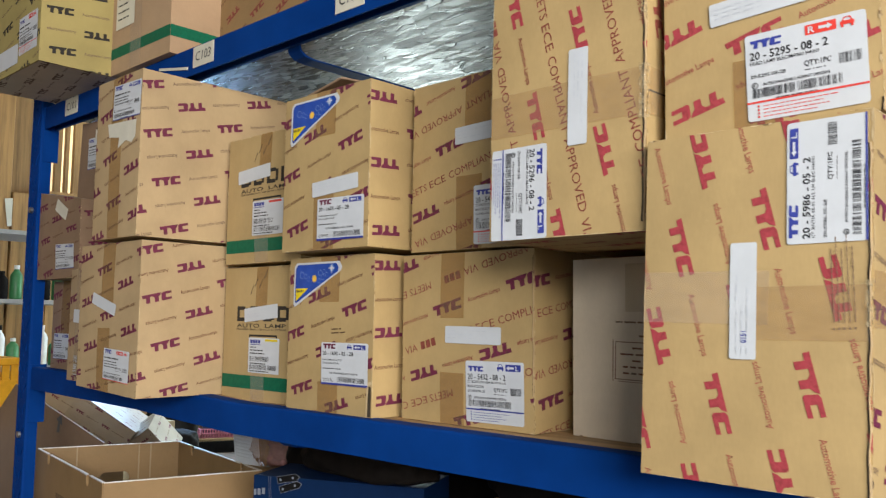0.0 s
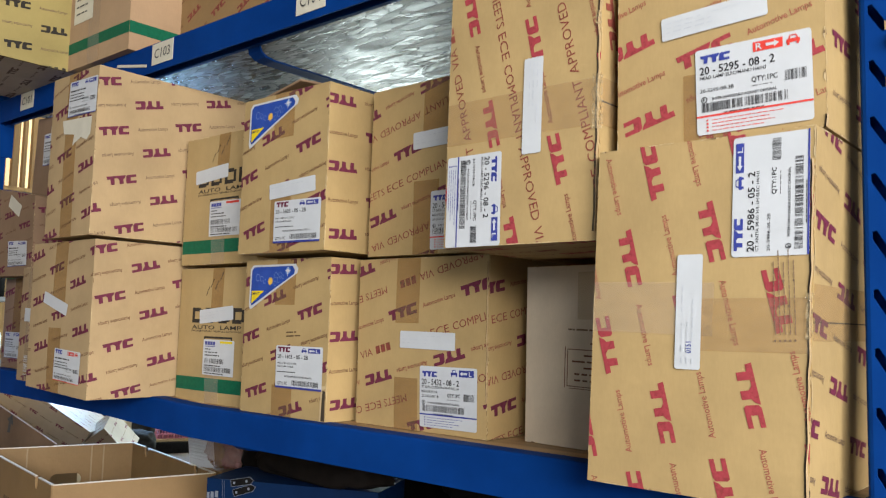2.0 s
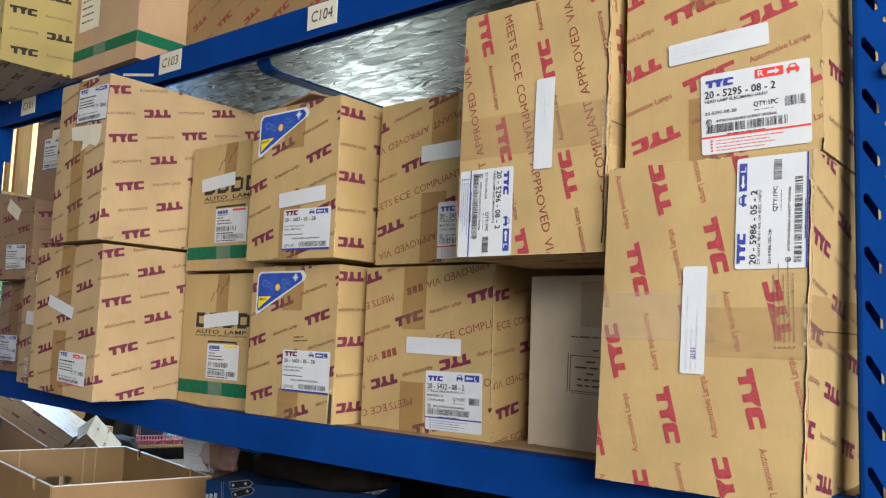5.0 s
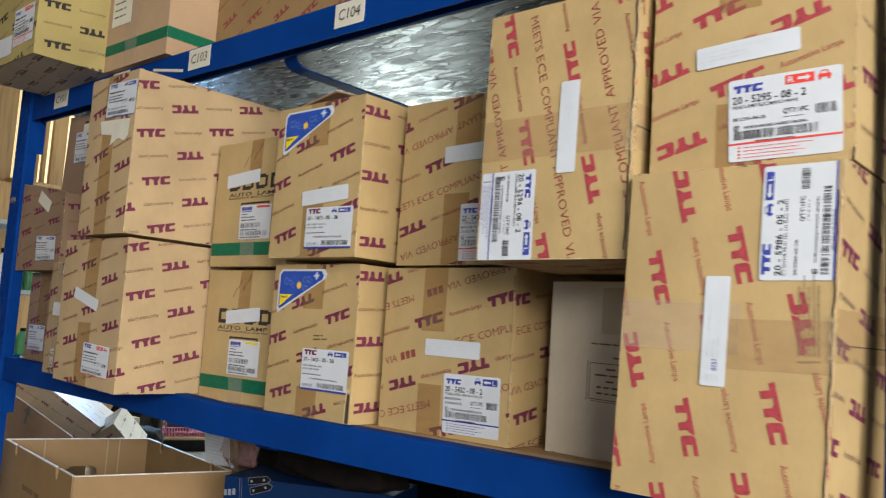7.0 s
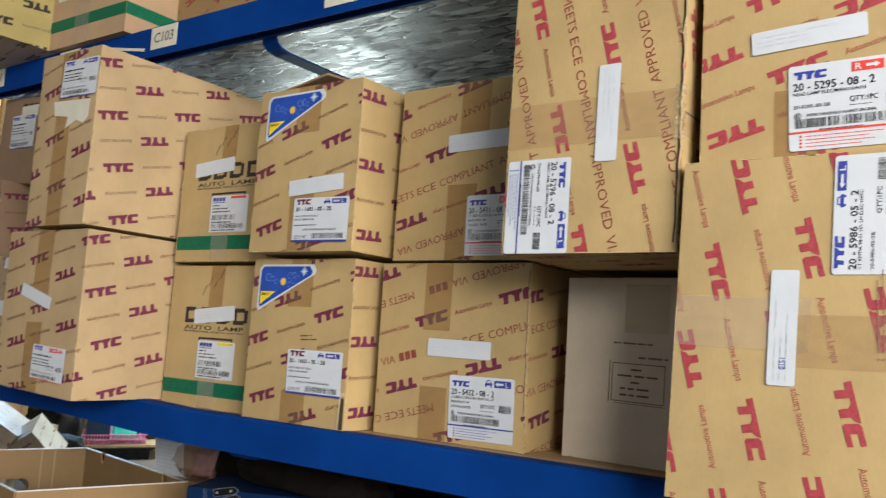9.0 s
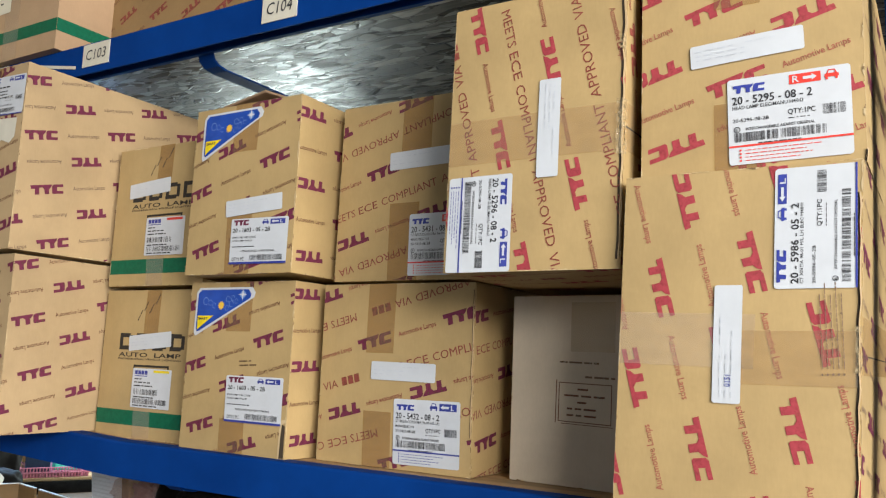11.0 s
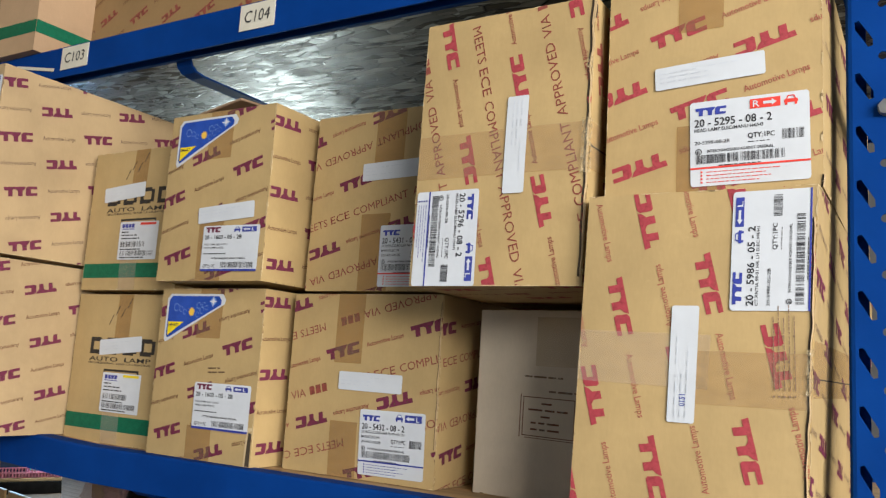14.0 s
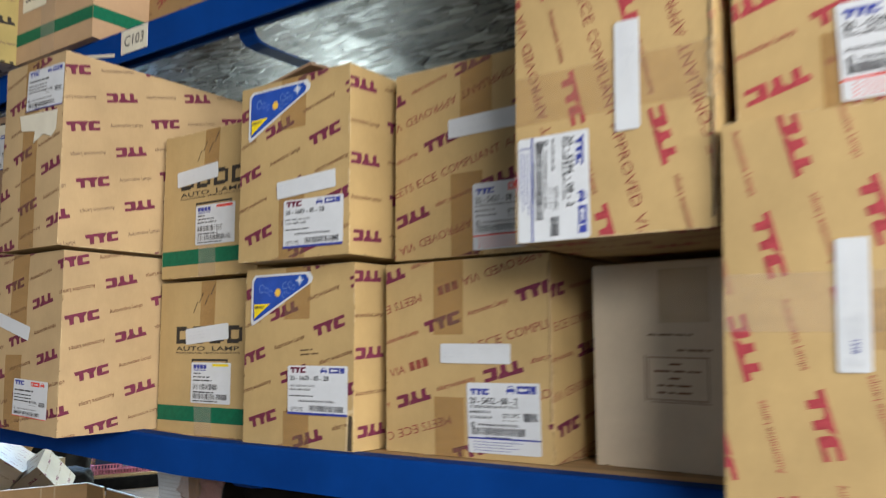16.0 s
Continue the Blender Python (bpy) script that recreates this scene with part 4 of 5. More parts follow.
def civic(at, h, lean, low):
    c = Carton("kraft carton with plum print and a blue sticker", at, (0.216, 0.34, h), CARD, 0, lean)
    c.printed("front", 15.5, 0.018, 0.126, PLUM_INK, BROWN_INK, 0.16, 0.046)
    c.printed("right", 3, 0.112, 0.0835, PLUM_INK, BROWN_INK, 0.156, 0.0525)
    c.tape("front", 0.085, h - 0.075, 0.05, 0.075)
    c.tape("front", 0.085, 0, 0.05, 0.05 if low else 0.09)
    lamp_label(c, "front", 0.095, 0.0465 if low else 0.0145, 0.112, 0.0675, 0 if low else -0.5, "20-1603-05-2B", ("", "1987-1989 HD CIVIC", "HEAD LAMP W/RUB"), "L", 16, ruled=False, mark=PLUM_INK, squat=True)
    europe_sticker(c, 0.014 if low else 0.018, h - 0.083, 0.126, 0.0745)
    return c


c1 = civic((-1.172, 0.869, Z), 0.2545, 0.3, True)
s = Ink()
for i in range(2):
    greeking(s, 0, i * 0.006, 0.034 - 0.01 * i, 0.0042, 150 + i, 0.25)
c1.lay("faded_print", "front", Ink().put(s, (0.118, 0.128, 3, 1)), FADED_INK)
s = Ink().poly([(0.2065, 0.002), (0.2145, 0.002), (0.2145, 0.047), (0.209, 0.049), (0.2075, 0.03)])
c1.lay("torn_corner", "front", s, SEAM, 0.0008)
s = Ink().poly([(0.2035, 0.0), (0.2065, 0.002), (0.2075, 0.03), (0.209, 0.049), (0.2155, 0.052), (0.2155, 0.056), (0.206, 0.055), (0.2045, 0.03)])
c1.lay("torn_ply", "front", s, CARD_PLY, 0.0012)
c2 = civic((-1.155, 0.839, Z + 0.2625), 0.2605, 0.2, False)
strip_label(c2, "front", 0.0825, 0.0855, 0.112, 0.0245, 3.5, 17)


def auto_lamp_carton(at, h, low):
    """A carton with a green band, a broad black brand block and a framed stock label."""
    b = Carton("kraft carton with a green band and black print", at, (0.236, 0.34, h), CARD, 0, 0.4)
    b.lay("green_band", "front", Ink().rect(0, 0.021, 0.236, 0.0245), GREEN_INK)
    b.lay("green_band", "left", Ink().rect(0, 0.021, 0.34, 0.0245), GREEN_INK)
    s = Ink()
    y = 0.146
    for i in range(4):
        x = 0.046 + i * 0.0425
        for a in ((0, 0, 0.0085, 0.028), (0.0085, 0, 0.018, 0.007), (0.0085, 0.021, 0.018, 0.007), (0.0265, 0.003, 0.0075, 0.022)):
            s.rect(x + a[0], y + a[1], a[2], a[3])
    s.text("AUTO  LAMP", 0.046, y - 0.0115, 0.155, 0.0075)
    s.text("PROFESSIONAL VEHICLE LIGHTING", 0.046, y - 0.0165, 0.156, 0.0032)
    for a in ((0.088, 0.055, 0.088, 0.0035), (0.088, 0.118, 0.088, 0.0035), (0.088, 0.055, 0.0035, 0.066), (0.1725, 0.055, 0.0035, 0.066)):
        s.rect(*a)
    b.lay("black_print", "front", s, BLACK_INK)
    b.tape("front", 0.106, h - 0.075, 0.036, 0.075, 0, TAPE)
    b.tape("front", 0.098, 0.0, 0.042, 0.085, 1, TAPE_CLEAR, 0.0012)
    for k in range(4):
        q = Ink()
        greeking(q, 0, 0, 0.02, 0.0032, 40 + k, 0.2)
        b.lay("taped_print", "front", Ink().put(q, (0.09 + 0.014 * k, h - 0.052 + 0.01 * (k % 2) + 0.006 * k, 62, 1)), BLACK_INK, 0.0014)
    ob, prints = b.slip("stock_label", "front", 0.089, 0.0515, 0.0955, 0.0645, -0.3, PAPER, 0.0014, None, "white stock label with blue brand block", 0.002)
    k, bl, ac = Ink(), Ink(), Ink()
    for i in range(4):
        bl.rect(0.006 + i * 0.0082, 0.0545, 0.0068, 0.0065)
    bl.rect(0.006, 0.0515, 0.032, 0.0012)
    for i, (yy, ww) in enumerate(((0.046, 0.018), (0.0405, 0.04), (0.035, 0.046), (0.0165, 0.05), (0.0025, 0.06))):
        greeking(k, 0.006, yy, ww, 0.0034, 50 + i)
    bars(k, 0.006, 0.0215, 0.06, 0.009, 50, 3 + low)
    bars(k, 0.006, 0.0065, 0.082, 0.0085, 70, 4 + low)
    ac.rect(0.052, 0.0585, 0.038, 0.004)
    prints("label_brand_block", bl, LABEL_BLUE)
    prints("label_print", k, LABEL_BLACK)
    prints("label_mark", ac, STICKER_YELLOW if low else LABEL_RED)
    strip_label(b, "front", 0.0735 if low else 0.0385, 0.144 if low else 0.152, 0.105, 0.0255, 5 if low else 4, 60 + low)
    return b


b1 = auto_lamp_carton((-1.418, 0.898, Z), 0.2475, True)
b2 = auto_lamp_carton((-1.407, 0.890, Z + 0.254), 0.2425, False)

a1 = Carton("pale kraft carton with plum print, on the shelf edge", (-1.672, 0.726, Z), (0.247, 0.42, 0.292), CARD_WARM, 0, -0.4)
a1.printed("right", 13, 0.034, 1.5385 - Z, PLUM_INK, BROWN_INK, 0.156, 0.0445)
a1.printed("front", 12, 1.672 - 1.5452, 1.5052 - Z, PLUM_INK, BROWN_INK, 0.156, 0.0445)
a1.tape("front", 0.10, 0.17, 0.05, 0.122)
a1.tape("front", 0.09, 0.0, 0.05, 0.13)
lamp_label(a1, "front", 0.1185, 0.0315, 0.1, 0.0615, -3, "", (), "R", 21, small=True, ruled=False)
ob, prints = a1.slip("white_note", "front", 0.062, 0.178, 0.1, 0.022, -15, PAPER, 0.0018)
a2 = Carton("pale kraft carton with plum print and a torn label", (-1.604, 0.713, Z + 0.2985), (0.178, 0.42, 0.31), CARD_WARM, 0, 0.2)
a2.printed("right", 13, 0.0348, 1.8435 - Z - 0.2985, PLUM_INK, GREY_INK, 0.156, 0.0452)
a2.printed("front", 14, 0.045, 1.8887 - Z - 0.2985, PLUM_INK, BROWN_INK, 0.156, 0.0445)
a2.tape("front", 0.065, 0.0, 0.045, 0.31)
lamp_label(a2, "front", 0.0705, 0.226, 0.106, 0.0675, -1.5, "", (), "L", 22, small=True, ruled=False)
s = Ink().poly([(0.052, 0.222), (0.165, 0.2165), (0.163, 0.185), (0.150, 0.175), (0.128, 0.182), (0.098, 0.170), (0.102, 0.19), (0.06, 0.196)])
a2.lay("torn_label", "front", s, PAPER_OLD, 0.0014, None, "torn cream label")

# the far end of the shelf
def sagged(box, drop):
    """Presses the top of a carton down towards its far side, with all that lies on it."""
    for ob in box.root.children_recursive:
        for v in ob.data.vertices:
            v.co.z -= drop * min(max(v.co.x / box.w, 0), 1) * min(max(v.co.z / box.h, 0), 1.02)


w_ = Carton("narrow kraft carton with clear tape, wedged between others", (-1.818, 0.768, Z), (0.14, 0.3, 0.252), CARD_DARK)
w_.printed("front", 14, 0.03, 0.1, PLUM_INK, BROWN_INK)
w_.tape("front", 0.035, 0.0, 0.05, 0.252, 0, TAPE_CLEAR)
w_.slip("white_note", "front", 0.055, 0.229, 0.04, 0.021, -3, PAPER, 0.0018)
w_.slip("white_note", "front", 0.027, 0.139, 0.056, 0.028, -2, PAPER, 0.0018)
q = Ink()
bars(q, 0, 0, 0.05, 0.018, 26, 71)
w_.lay("label_print", "front", Ink().put(q, (0.052, 0.02, 88, 1)), LABEL_GREY, 0.0018)
# Brown board on these two puts the shade of the shelf's end into colour.
z1 = Carton("kraft carton with plum print at the shelf's end", (-2.222, 0.895, Z), (0.25, 0.3, 0.242), CARD_SHADED)
z1.printed("front", 14, 0.05, 0.12, PLUM_INK, BROWN_INK)
z1.tape("front", 0.06, 0.1, 0.05, 0.142)
lamp_label(z1, "front", 0.02, 0.043, 0.094, 0.065, 0, "", (), "L", 23, small=True, ruled=False)
z1.lay("europe_sticker", "front", Ink().poly([(0.155, 0.225), (0.2, 0.225), (0.2, 0.165), (0.175, 0.135), (0.155, 0.14)]), PAPER, 0.0013, None, "blue three-cornered sticker with white edge")
z1.lay("blue_field", "front", Ink().poly([(0.161, 0.219), (0.2, 0.219), (0.2, 0.172), (0.173, 0.143), (0.161, 0.146)]), STICKER_BLUE, 0.0017)
z2 = Carton("kraft carton with plum print and a cream note", (-2.2255, 0.852, Z + 0.2445), (0.247, 0.3, 0.225), CARD_SHADED, 0, -2.0)
z2.printed("front", 14, 0.05, 0.1, PLUM_INK, BROWN_INK)
z2.printed("right", 8, 0.05, 0.1, PLUM_INK, BROWN_INK)
lamp_label(z2, "front", 0.118, 0.024, 0.104, 0.068, 2, "", (), "L", 24, small=True, ruled=False)
z2.slip("cream_note", "front", 0.105, 0.185, 0.07, 0.034, -22, PAPER_OLD, 0.0016)
v_ = Carton("plain kraft carton under a smaller one", (-1.975, 0.93, Z), (0.155, 0.3, 0.425), CARD_DARK)
# Board tone darkened here too, in place of falling shade.
y_ = Carton("brown carton with black print and white label, darkened for shade", (-2.098, 0.890, Z + 0.441), (0.22, 0.25, 0.197), CARD_SHADED)
y_.root.matrix_world = pose(-2.098, 0.890, Z + 0.441, 0, 3.5, 0)
y_.lay("black_print", "front", Ink().rect(0.085, 0.162, 0.017, 0.021).rect(0.109, 0.162, 0.017, 0.021).rect(0.133, 0.162, 0.017, 0.021).rect(0.157, 0.162, 0.017, 0.021), BLACK_INK)
lamp_label(y_, "front", 0.053, 0.077, 0.098, 0.078, 3, "", (), "L", 25, small=True, ruled=False)
y_.slip("white_note", "front", 0.085, 0.15, 0.07, 0.026, 3, PAPER_OLD, 0.0018)

# ---- cartons on the upper shelf ----
U = TOP1 - 0.001
yl = Carton("yellow carton with black print, overhanging the upper beam", (-2.165, 0.675, U), (0.345, 0.205, 0.36), CARD_YELLOW, group="cartons on the upper shelf")
yl.printed("right", 6, 0.04, 0.12, BLACK_INK, GREY_INK, 0.156, 0.0445)
yl.printed("front", 14, 0.16, 0.11, BLACK_INK, GREY_INK)
# Grey underside: bare board and cool shade put into one colour.
yl.lay("base_panel", "bottom", Ink().rect(0.003, 0.003, 0.339, 0.199), CARD_GREY, 0.0004)
yl.printed("bottom", 10, 0.1, 0.1, GREY_INK, GREY_INK)
lamp_label(yl, "front", 0.235, 0.03, 0.1, 0.085, 2, "", (), "R", 26, small=True)
yl.slip("white_note", "front", 0.115, 0.015, 0.115, 0.045, 1, PAPER, 0.0014)
d0 = Carton("pinkish carton with a green band on the upper shelf", (-1.93, 0.834, U), (0.374, 0.30, 0.40), CARD_PINK, group="cartons on the upper shelf")
for f, w in (("front", 0.374), ("right", 0.30)):
    d0.lay("green_band", f, Ink().rect(0, 0.036, w, 0.0245), GREEN_INK)
d0.tape("front", 0.2, 0.0, 0.05, 0.4, 0, TAPE_CLEAR)
mark_ = Ink()
for i in range(4):
    mark_.rect(0.115 + i * 0.034, 0.226, 0.026, 0.028)
d0.lay("black_print", "front", mark_, BLACK_INK)
ob, prints = d0.slip("stock_label", "front", 0.132, 0.1, 0.086, 0.115, 0, PAPER_OLD, 0.0014, None, "cream stock label")
k = Ink()
for i in range(5):
    greeking(k, 0.01, 0.02 + 0.016 * i, 0.05, 0.006, 120 + i)
prints("label_print", k, LABEL_BLACK)
prints("label_brand_block", Ink().rect(0.012, 0.104, 0.045, 0.011), LABEL_BLUE)
lg = Carton("long kraft carton with crimson print on the upper shelf", (-1.655, 0.95, U), (1.05, 0.3, 0.36), CARD_OLD, group="cartons on the upper shelf")
lg.printed("front", 27, 0.06, 0.11, MAROON_INK, BROWN_INK, 0.15, 0.05, (), 0.051)


# ---- the lower shelf ----
LOWSHELF = 0.664
tray = tagged(new("open_carton"), "large open brown carton without flaps on the lower shelf", "cardboard box")
TH, TT = 1.16 - LOWSHELF, 0.005
CORNERS = (Vector((-1.700, 0.804)), Vector((-2.2565, 0.8885)), Vector((-2.134, 1.223)), Vector((-1.602, 1.1255)))
tray.location = (*CORNERS[0], LOWSHELF)


def notched(x0, x1, notch, slot=None):
    """A carton wall in its own plane from x0 to x1, with a small round notch in its rim and, if wished, a grip hole."""
    rim = [(x0, 0), (x1, 0), (x1, TH)]
    for n in sorted(notch, reverse=True):
        rim += [(n + 0.012, TH), (n + 0.010, TH - 0.016), (n + 0.004, TH - 0.024), (n - 0.004, TH - 0.024), (n - 0.009, TH - 0.014), (n - 0.010, TH - 0.003)]
    rim.append((x0, TH))
    loops = [[Vector((a, b, 0)) for a, b in rim]]
    if slot:
        c, half, zz = slot
        loops.append([Vector((c + half * math.copysign(1, math.cos(a)) * 0.7 + 0.017 * math.cos(a), zz + 0.017 * math.sin(a), 0)) for a in [math.pi * (k + 0.5) / 6 for k in range(12)]])
    from mathutils.geometry import tessellate_polygon
    tri = tessellate_polygon(loops)
    flat = [v for lp in loops for v in lp]
    bm = bmesh.new()
    vs = [[bm.verts.new((v.x, yy, v.y)) for v in flat] for yy in (0, TT)]
    for q in tri:
        bm.faces.new([vs[0][i] for i in q])
        bm.faces.new([vs[1][i] for i in q[::-1]])
    o = 0
    for lp in loops:
        for i in range(len(lp)):
            a, b = o + i, o + (i + 1) % len(lp)
            bm.faces.new((vs[0][a], vs[0][b], vs[1][b], vs[1][a]))
        o += len(lp)
    bmesh.ops.recalc_face_normals(bm, faces=bm.faces)
    return bm


bm = bmesh.new()
rim_ = [CORNERS[k] - CORNERS[0] for k in (0, 3, 2, 1)]
floor_ = [[bm.verts.new((p.x * 0.985, p.y * 0.985 + 0.003, z)) for p in rim_] for z in (0.0, 0.006)]
bm.faces.new(floor_[0][::-1])
bm.faces.new(floor_[1])
for k in range(4):
    n = (k + 1) % 4
    bm.faces.new((floor_[0][k], floor_[0][n], floor_[1][n], floor_[1][k]))
part("base", bm, CARD_OLD, tray)
for name, a, b, notch, slot in (("side_panel", 1, 0, (0.115, 0.452), None), ("side_panel", 3, 2, (0.43, 0.10), None), ("end_panel", 0, 3, (), (0.177, 0.03, TH - 0.089)), ("end_panel", 2, 1, (), (0.167, 0.03, TH - 0.088))):
    way = CORNERS[b] - CORNERS[a]
    run = way.length
    ob = part(name, notched(0.001, run - 0.006, notch, slot), CARD_OLD, tray)
    ob.matrix_local = pose(*(CORNERS[a] - CORNERS[0]), 0, 0, 0, math.degrees(math.atan2(way.y, way.x)))
    cuts = [0.001] + [v for n_ in sorted(notch) for v in (n_ - 0.010, n_ + 0.012)] + [run - 0.006]
    for xa, xb in zip(cuts[::2], cuts[1::2]):
        # Pale strip that carries the gleam of light along the rim.
        part("cut_edge", block(xa, xb, -0.0004, TT + 0.0004, TH - 0.001, TH + 0.0008), RIM_GLEAM, ob, "cut edge of corrugated board, coloured paler for its gleam")
    if a == 1:
        s = Ink()
        for i in range(4):
            greeking(s, 0.2 + 0.02 * (i % 2), TH - 0.09 - 0.03 * i, 0.14, 0.022, 140 + i, 0.2)
        pts_, fs_ = joined(s.polys)
        me = bpy.data.meshes.new("faded_print")
        me.from_pydata([(x, -0.0006, z) for x, z in pts_], [], fs_)
        part("faded_print", me, ink("smudged_print", (0.2, 0.125, 0.062), 0.75), ob)["kind"] = "stuff"
    if a == 2:
        for x in (0.075, 0.105, 0.26):
            part("crease", block(x, x + 0.004, TT, TT + 0.0012, 0.01, TH - 0.002, 0.0005), CARD_DARK, ob)

blue_box = Carton("dark blue printed carton on the lower shelf", (-1.45, 1.0, LOWSHELF), (0.368, 0.15, 0.5215), BLUE_CARD, 24, group="goods on the lower shelf")
blue_box.lay("printed_bar", "front", Ink().rect(0.001, 0.482, 0.006, 0.012).rect(0.0095, 0.483, 0.007, 0.0125).rect(0.0195, 0.485, 0.007, 0.0125), DULL_PRINT)
blue_box.lay("printed_rule", "front", Ink().poly([(0.034, 0.521), (0.0347, 0.521), (0.0485, 0.3), (0.0478, 0.3)]), DULL_PRINT)
blue_box.lay("printed_rule", "front", Ink().poly([(0.0385, 0.521), (0.039, 0.521), (0.0528, 0.3), (0.0523, 0.3)]), DULL_PRINT)
for x, y, a, k in ((0.056, 0.5085, 11, 0.5), (0.063, 0.490, 18, 0.5)):
    br = Ink().poly([(0, 0), (0.085, 0), (0.1, 0.012), (0.085, 0.026), (0, 0.026)])
    rim = Ink().poly([(-0.0015, -0.0015), (0.086, -0.0015), (0.1025, 0.012), (0.086, 0.0275), (-0.0015, 0.0275)])
    blue_box.lay("printed_bracket", "front", Ink().put(rim, (x, y, a, k)), DULL_PRINT, 0.0005)
    blue_box.lay("printed_bracket", "front", Ink().put(br, (x, y, a, k)), DARK, 0.0008)
    dots = Ink()
    for cx in (0.014, 0.07):
        dots.polys.append([(cx + 0.0055 * math.cos(t * 0.785), 0.013 + 0.0055 * math.sin(t * 0.785)) for t in range(8)])
    blue_box.lay("printed_hole", "front", Ink().put(dots, (x, y, a, k)), DULL_PRINT, 0.0011)

# Darkened board and black stand in for the shade on this shelf.
for x, y, w, d, h, mat, lab in ((-1.035, 1.22, 0.30, 0.3, 0.50, CARD_SHADED, "brown carton on the lower shelf, its board darkened for shade"), (-0.64, 1.03, 0.22, 0.3, 0.57, DARK, "black parcel added on the lower shelf to stand in for shade"),
                                (-0.40, 1.0, 0.2, 0.3, 0.52, CARD_DARK, "brown carton on the lower shelf, its board darkened for shade")):
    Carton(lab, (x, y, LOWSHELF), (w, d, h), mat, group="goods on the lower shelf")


def parcel(name, label, at, size, mat, seed, cat="parcel", amp=0.2):
    """A soft crumpled bag or bundle."""
    bm = bmesh.new()
    bmesh.ops.create_icosphere(bm, subdivisions=4, radius=1.0)
    for v in bm.verts:
        p = v.co.copy()
        q = Vector([math.copysign(abs(c) ** 0.55, c) for c in p])
        q *= 1 + amp * noise.noise(p * 2.3 + Vector((seed, 0, 0))) + amp * 0.5 * noise.noise(p * 6 + Vector((0, seed, 0)))
        v.co = Vector((q.x * size[0] / 2, q.y * size[1] / 2, (q.z + 1) * size[2] / 2))
    lo = min(v.co.z for v in bm.verts)
    for v in bm.verts:
        v.co.z -= lo
    ob = part(name, bm, mat, None, smooth=True)
    ob.location = at
    return tagged(ob, label, cat)


Carton("plain brown carton under a wrapped parcel", (-1.775, 1.175, LOWSHELF), (0.33, 0.22, 0.485), CARD_OLD, group="goods on the lower shelf")
parcel("wrapped_parcel", "pink and brown parts in a clear crumpled bag", (-1.66, 1.215, LOWSHELF + 0.4865), (0.15, 0.10, 0.095), GLASS_WRAP, 3.0)
parcel("wrapped_part", "pink plastic part inside a clear bag", (-1.635, 1.215, LOWSHELF + 0.4865), (0.07, 0.065, 0.06), plain("dull_rose_plastic", (0.36, 0.17, 0.16), 0.25), 4.0, "car part", 0.35)
parcel("wrapped_part", "brown paper packing inside a clear bag", (-1.695, 1.215, LOWSHELF + 0.4865), (0.05, 0.06, 0.08), CARD_OLD, 14.0, "packing paper", 0.3)
# These bags put the deep shade of the lower shelf into their colour.
parcel("wrapped_parcel", "crumpled bag, its near-black colour standing in for deep shade", (-1.53, 1.28, LOWSHELF + 0.4865), (0.16, 0.2, 0.10), SHADE_BAG, 6.0)
parcel("wrapped_parcel", "crumpled bag, its near-black colour standing in for deep shade", (-1.27, 1.145, LOWSHELF + 0.522), (0.33, 0.13, 0.06), SHADE_BAG, 5.0, amp=0.12)
parcel("wrapped_parcel", "crumpled bag, its near-black colour standing in for deep shade", (-0.88, 1.32, LOWSHELF + 0.501), (0.3, 0.25, 0.09), DARK, 8.0, amp=0.12)
# Wide bundle added at the back to close the view with black.
parcel("wrapped_parcel", "crumpled bag, its near-black colour standing in for deep shade", (-0.9, 1.50, LOWSHELF), (1.2, 0.3, 0.58), DARK, 9.0, amp=0.08)
card = tagged(part("backing_card", block(0, 0.0745, 0, 0.002, 0, 0.094, 0.0005), PAPER), "white printed backing card beside a wrapped parcel", "card")
card.matrix_world = pose(-1.774, 1.168, LOWSHELF + 0.488, 17.5, 6.7, 19)
bm = bmesh.new()
tab = [(-0.009, 0.0), (0.009, 0.0), (0.011, -0.012), (0.005, -0.026), (0.0, -0.031), (-0.006, -0.024), (-0.011, -0.012)]
ends = [[bm.verts.new((a, y, b)) for a, b in tab] for y in (0.0, 0.0012)]
bm.faces.new(ends[0])
bm.faces.new(ends[1][::-1])
for k in range(len(tab)):
    n = (k + 1) % len(tab)
    bm.faces.new((ends[0][k], ends[1][k], ends[1][n], ends[0][n]))
hung = part("hang_tab", bm, PAPER, card)
hung.location = (0.012, -0.004, -0.002)
bm = bmesh.new()
for i in range(9):
    block(0.006, 0.006 + 0.04 + 0.016 * ((i * 7) % 3) / 2, -0.0012, -0.0004, 0.02 + 0.009 * i, 0.023 + 0.009 * i, bm=bm)
part("printed_bar", bm, LABEL_GREY, card)

# ---- beyond the end of the rack ----
table = tagged(new("work_table"), "plain dark brown wooden work table", "table")
table.location = (-4.5, 0.78, 0)
part("tabletop", block(0, 2.05, 0, 2.3, 0.71, 0.75, 0.003), TABLE_WOOD, table)
for x in (0.03, 1.97):
    for y in (0.03, 2.22):
        part("leg", block(x, x + 0.05, y, y + 0.05, 0, 0.71, 0.003), TABLE_WOOD, table)


